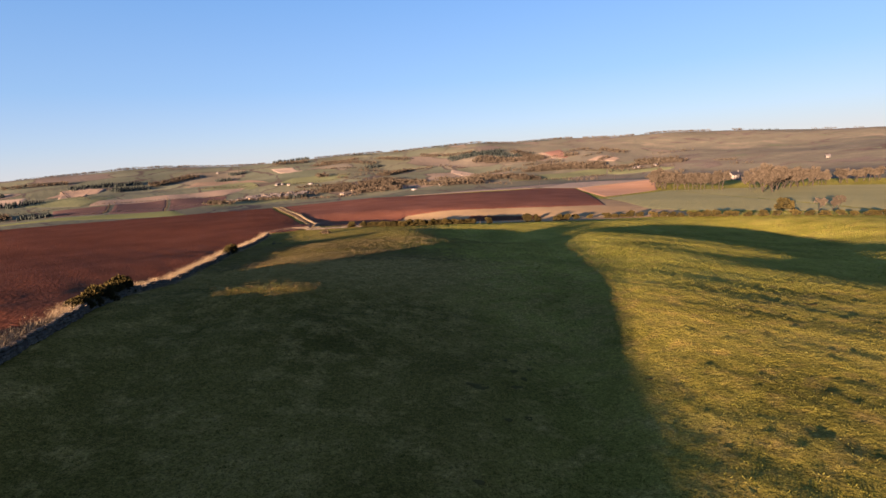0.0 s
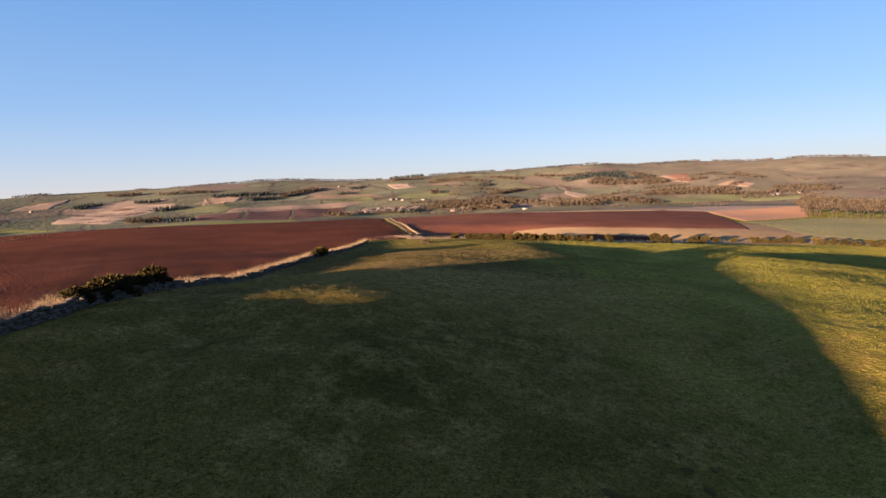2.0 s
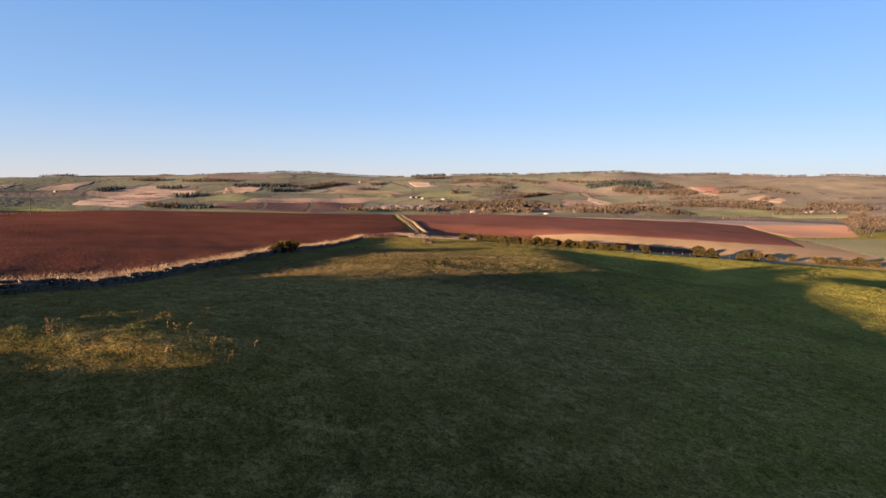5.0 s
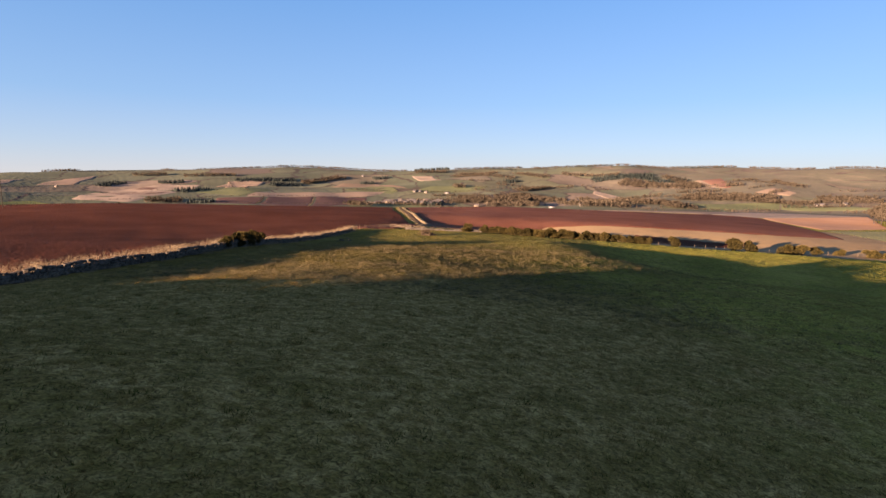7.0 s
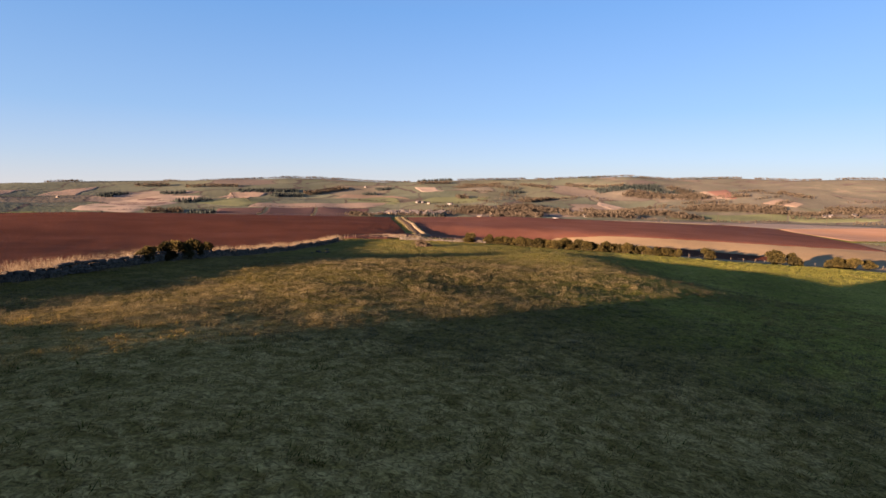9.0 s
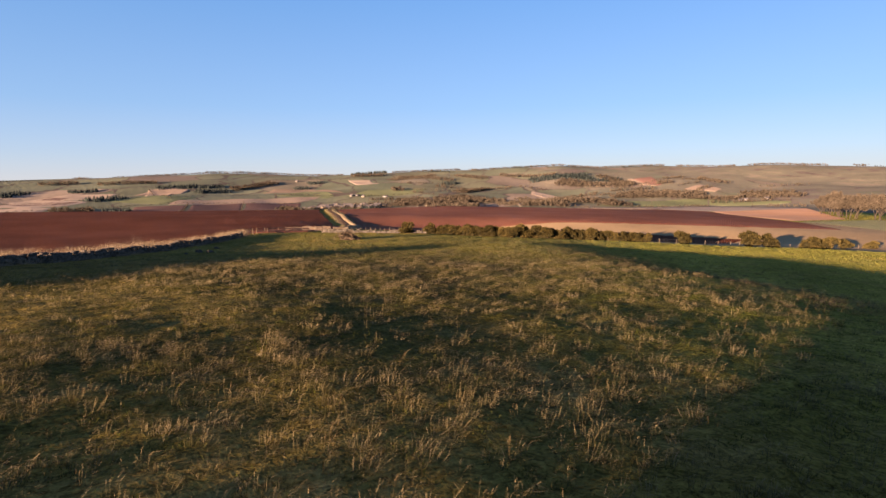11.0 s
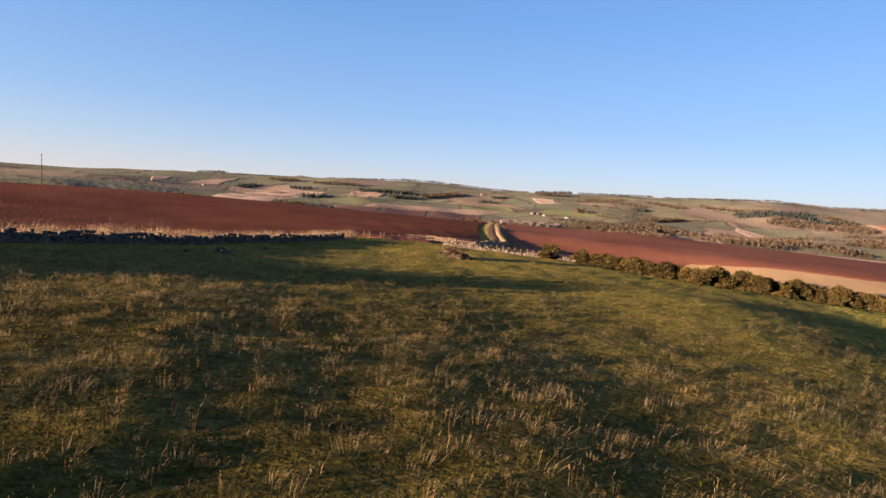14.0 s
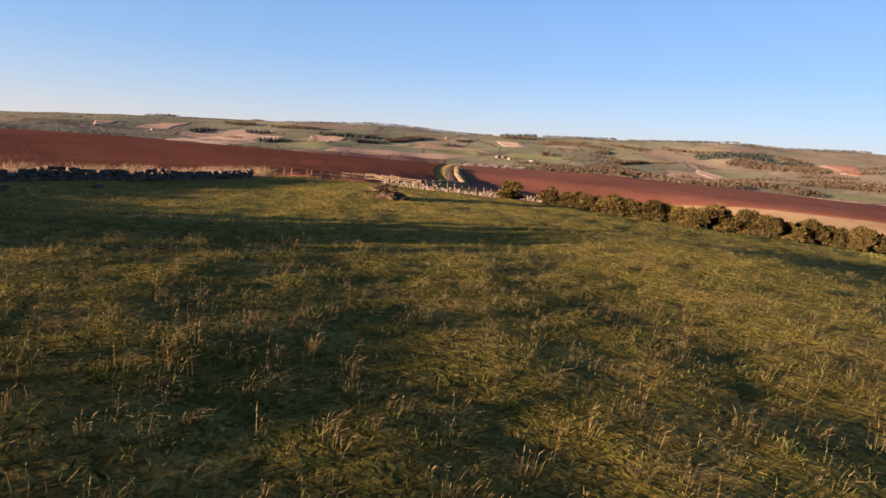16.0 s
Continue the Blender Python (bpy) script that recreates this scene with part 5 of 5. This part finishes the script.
def valley_trees():
    """Broken tree lines and copses along the valley's field edges."""
    rng = np.random.default_rng(77)
    for k in range(44):
        x, y = rng.uniform(-520, 900), rng.uniform(1500, 2450)
        a = radians(rng.normal(-6, 22))
        ln = rng.uniform(50, 190)
        wood("bare", (x, y), (x + ln * math.cos(a), y + ln * math.sin(a)), rng.choice([6.0, 9.0, 30.0]), (4, rng.uniform(7, 12)), rng.uniform(.5, 1.0))


valley_trees()


def bearing(az, r):
    return (HUB[0] + r * math.sin(radians(az)), HUB[1] + r * math.cos(radians(az)))


def skyline_woods():
    rng = np.random.default_rng(91)
    az = -53.0
    while az < 42:
        wide = rng.uniform(.5, 2.6)
        if rng.random() < .62:
            kind = "conifer" if rng.random() < .45 else "bare"
            top = rng.uniform(5, 13)
            wood(kind, bearing(az, rng.uniform(2980, 3130)), bearing(az + wide, rng.uniform(2980, 3130)), rng.uniform(20, 70), (top * .35, top), rng.uniform(.3, .9))
        az += wide * rng.uniform(.6, 1.3)
    for az0, az1, kind, tall in ((-50.5, -48, "bare", (8, 16)), (-31, -26.5, "bare", (6, 16)), (-17.2, -13.6, "conifer", (9, 19)), (3.2, 4.6, "bare", (8, 14))):
        wood(kind, bearing(az0, 3040), bearing(az1, 3060), 60.0, tall, .5)

    for az0, az1 in ((-36, -31), (-26, -18), (-13, -6), (-3, 3), (5, 14), (15, 20), (21, 27)):
        wood("bare", bearing(az0, 3090), bearing(az1, 3110), 40.0, (5, 12), 1.1)


skyline_woods()
hedge = lambda a, b, t=(2, 4): wood("bare", a, b, 3.0, t, 1.6)
hedge((-672, 1304), (-853, 1685))
hedge((-834, 1323), (-943, 1537))
hedge((-619, 1546), (-947, 1280))
hedge((-1240, 1180), (-980, 1500))
hedge((-1530, 1500), (-1195, 1469))
hedge((-709, 1792), (-989, 1503))
hedge((-1374, 1961), (-1040, 1600))
hedge((197, 1578), (526, 1711), (3, 7))
hedge((40, 2125), (231, 1964))
hedge((575, 1861), (735, 1694), (3, 7))
hedge((-428, 488), (-162, 490), (.7, 1.5))
for a_, b_ in (((-262, 222), (-289, 268)), ((-289, 268), (-300, 296)), ((-300, 296), (-290, 318)), ((-290, 318), (-262, 330))):
    hedge(a_, b_, (.8, 1.5))
hedge((107, 354), (186, 455), (.5, 1.0))
hedge((98, 262), (107, 354), (.4, .8))
hedge((-620, 1990), (-395, 2068), (3, 6))
hedge((-842, 1874), (-660, 1979), (3, 6))

# ---- houses ----


def house_meshes(w, d, eave, ridge, wall_mat, roof_mat):
    """Walls with gables, a pitched roof with overhang, a chimney, a window and a door."""
    v = [(-w, -d, -1), (w, -d, -1), (w, d, -1), (-w, d, -1), (-w, -d, eave), (w, -d, eave), (w, d, eave), (-w, d, eave), (-w, 0, ridge), (w, 0, ridge)]
    f3 = [(0, 1, 5), (0, 5, 4), (1, 2, 6), (1, 6, 5), (2, 3, 7), (2, 7, 6), (3, 0, 4), (3, 4, 7), (4, 8, 7), (5, 6, 9)]
    walls = mesh("wall", v, f3, wall_mat)
    o, t = .4, .25
    k = (ridge - eave) / d
    rv = []
    for s in (-1, 1):
        for zz in (0, t):
            rv += [(-w - o, s * (d + o), eave - k * o + zz), (w + o, s * (d + o), eave - k * o + zz), (w + o, 0, ridge + zz), (-w - o, 0, ridge + zz)]
    rf = []
    for q in (0, 8):
        rf += [(q, q + 1, q + 2, q + 3), (q + 4, q + 5, q + 6, q + 7), (q, q + 1, q + 5, q + 4), (q, q + 3, q + 7, q + 4), (q + 1, q + 2, q + 6, q + 5)]
    roof = mesh("roof", rv, rf, roof_mat)

    def box(x0, x1, y0, y1, z0, z1, mat, name):
        bv = [(x, y, z) for z in (z0, z1) for x, y in ((x0, y0), (x1, y0), (x1, y1), (x0, y1))]
        return mesh(name, bv, [(0, 1, 2, 3), (4, 5, 6, 7), (0, 1, 5, 4), (1, 2, 6, 5), (2, 3, 7, 6), (3, 0, 4, 7)], mat)

    chimney = box(w - 1.2, w - .2, -.4, .4, ridge - .6, ridge + 1.3, wall_mat, "chimney")
    frame_ = box(-.75, .75, -d - .05, -d + .05, -.15, 1.55, TIMBER, "window")
    pane = box(-.6, .6, -d - .08, -d - .04, 0, 1.4, GLASS, "pane")
    pv, pf = tube([(w - .7, 0, ridge + 1.25), (w - .7, 0, ridge + 1.75)], (.16, .13), 8)
    return walls, roof, chimney, frame_, pane, mesh("chimney_pot", pv, pf, SANDSTONE)


HOUSES = [house_meshes(5, 3.6, 4.8, 7.6, RENDER_WHITE, SLATE), house_meshes(5.5, 3.8, 3.2, 6.2, SANDSTONE, SLATE), house_meshes(6.5, 4, 5.2, 8.2, SANDSTONE, SLATE)]
BARN = house_meshes(9, 6, 3.6, 5.6, METAL, METAL)


def house(x, y, turn, k, label, group=""):
    ob = thing("house", label, "house", pose(x, y, float(mesh_z(x, y)), 0, 0, turn), group)
    walls, roof, chimney, frame_, pane, pot = HOUSES[k]
    part("wall", walls, ob)
    part("roof", roof, ob, label="dark slate roof")
    stack = part("chimney", chimney, ob)
    part("chimney_pot", pot, stack)
    for px in (-3, 0, 3):
        for pz in (.9, 3.1) if k != 1 else (.9,):
            part("pane", pane, part("window", frame_, ob, pose(px, 0, pz)))


def barn(x, y, turn, label):
    ob = thing("barn", label, "barn", pose(x, y, float(mesh_z(x, y)), 0, 0, turn))
    part("wall", BARN[0], ob)
    part("roof", BARN[1], ob)


def build_village():
    rng = np.random.default_rng(81)
    for row in range(6):
        for i in range(11):
            u, w = (i + rng.uniform(.1, .9)) / 11, (row + rng.uniform(.2, .8)) / 6
            x = -640 + 215 * u + 25 * w
            y = 1585 + 150 * w + 40 * u * (1 - w)
            house(x, y, rng.uniform(-12, 12) + (90 if rng.random() < .25 else 0), int(rng.choice([0, 1, 1, 1, 2, 2, 2])), "slate-roofed village house in the valley", "village houses")
    for x, y, k in ((0, 1575, 0), (146, 1696, 1), (158, 1700, 2), (170, 1702, 1), (-204, 2194, 1), (650, 1812, 0), (666, 1818, 0), (-154, 2345, 0), (-25, 1892, 1), (-10, 1890, 0), (20, 1885, 1), (60, 1800, 1), (80, 1790, 2), (-600, 1985, 0), (-555, 1983, 1), (1041, 1454, 0), (715, 1797, 0), (-1006, 2470, 0), (-1700, 1500, 1), (-300, 1640, 2), (-280, 1720, 1)):
        house(x, y, rng.uniform(-20, 20), k, "lone farmhouse with a slate roof in the valley")
    barn(-76, 1546, 5, "low pale metal-roofed barn at the valley's edge")
    barn(-476, 1992, -8, "pale metal-roofed farm shed")
    barn(-586, 2000, -8, "pale metal-roofed farm shed")
    house(308, 566, 12, 0, "white farmhouse half hidden behind bare trees")


build_village()


def pole(x, y, tall, label):
    ob = thing("utility_pole", label, "pole", pose(x, y, ground_z(x, y)))
    v, f = tube([(0, 0, -.5), (0, 0, tall * .5), (0, 0, tall)], (.17, .14, .11), 8)
    part("shaft", mesh("shaft", v, f, BARK), ob)
    part("crossarm", beam((-.9, 0, tall - .5), (.9, 0, tall - .5), .12, .1, BARK), ob)
    for px in (-.75, 0, .75):
        v, f = tube([(px, 0, tall - .44), (px, 0, tall - .25)], (.05, .03), 6)
        part("insulator", mesh("insulator", v, f, SLATE), ob)


pole(-265, 256.6, 13.5, "lone wooden utility pole beyond the ploughed field")
for x, y in ((126, 690), (171, 678), (214, 664)):
    pole(x, y, 9, "wooden utility pole in the valley")
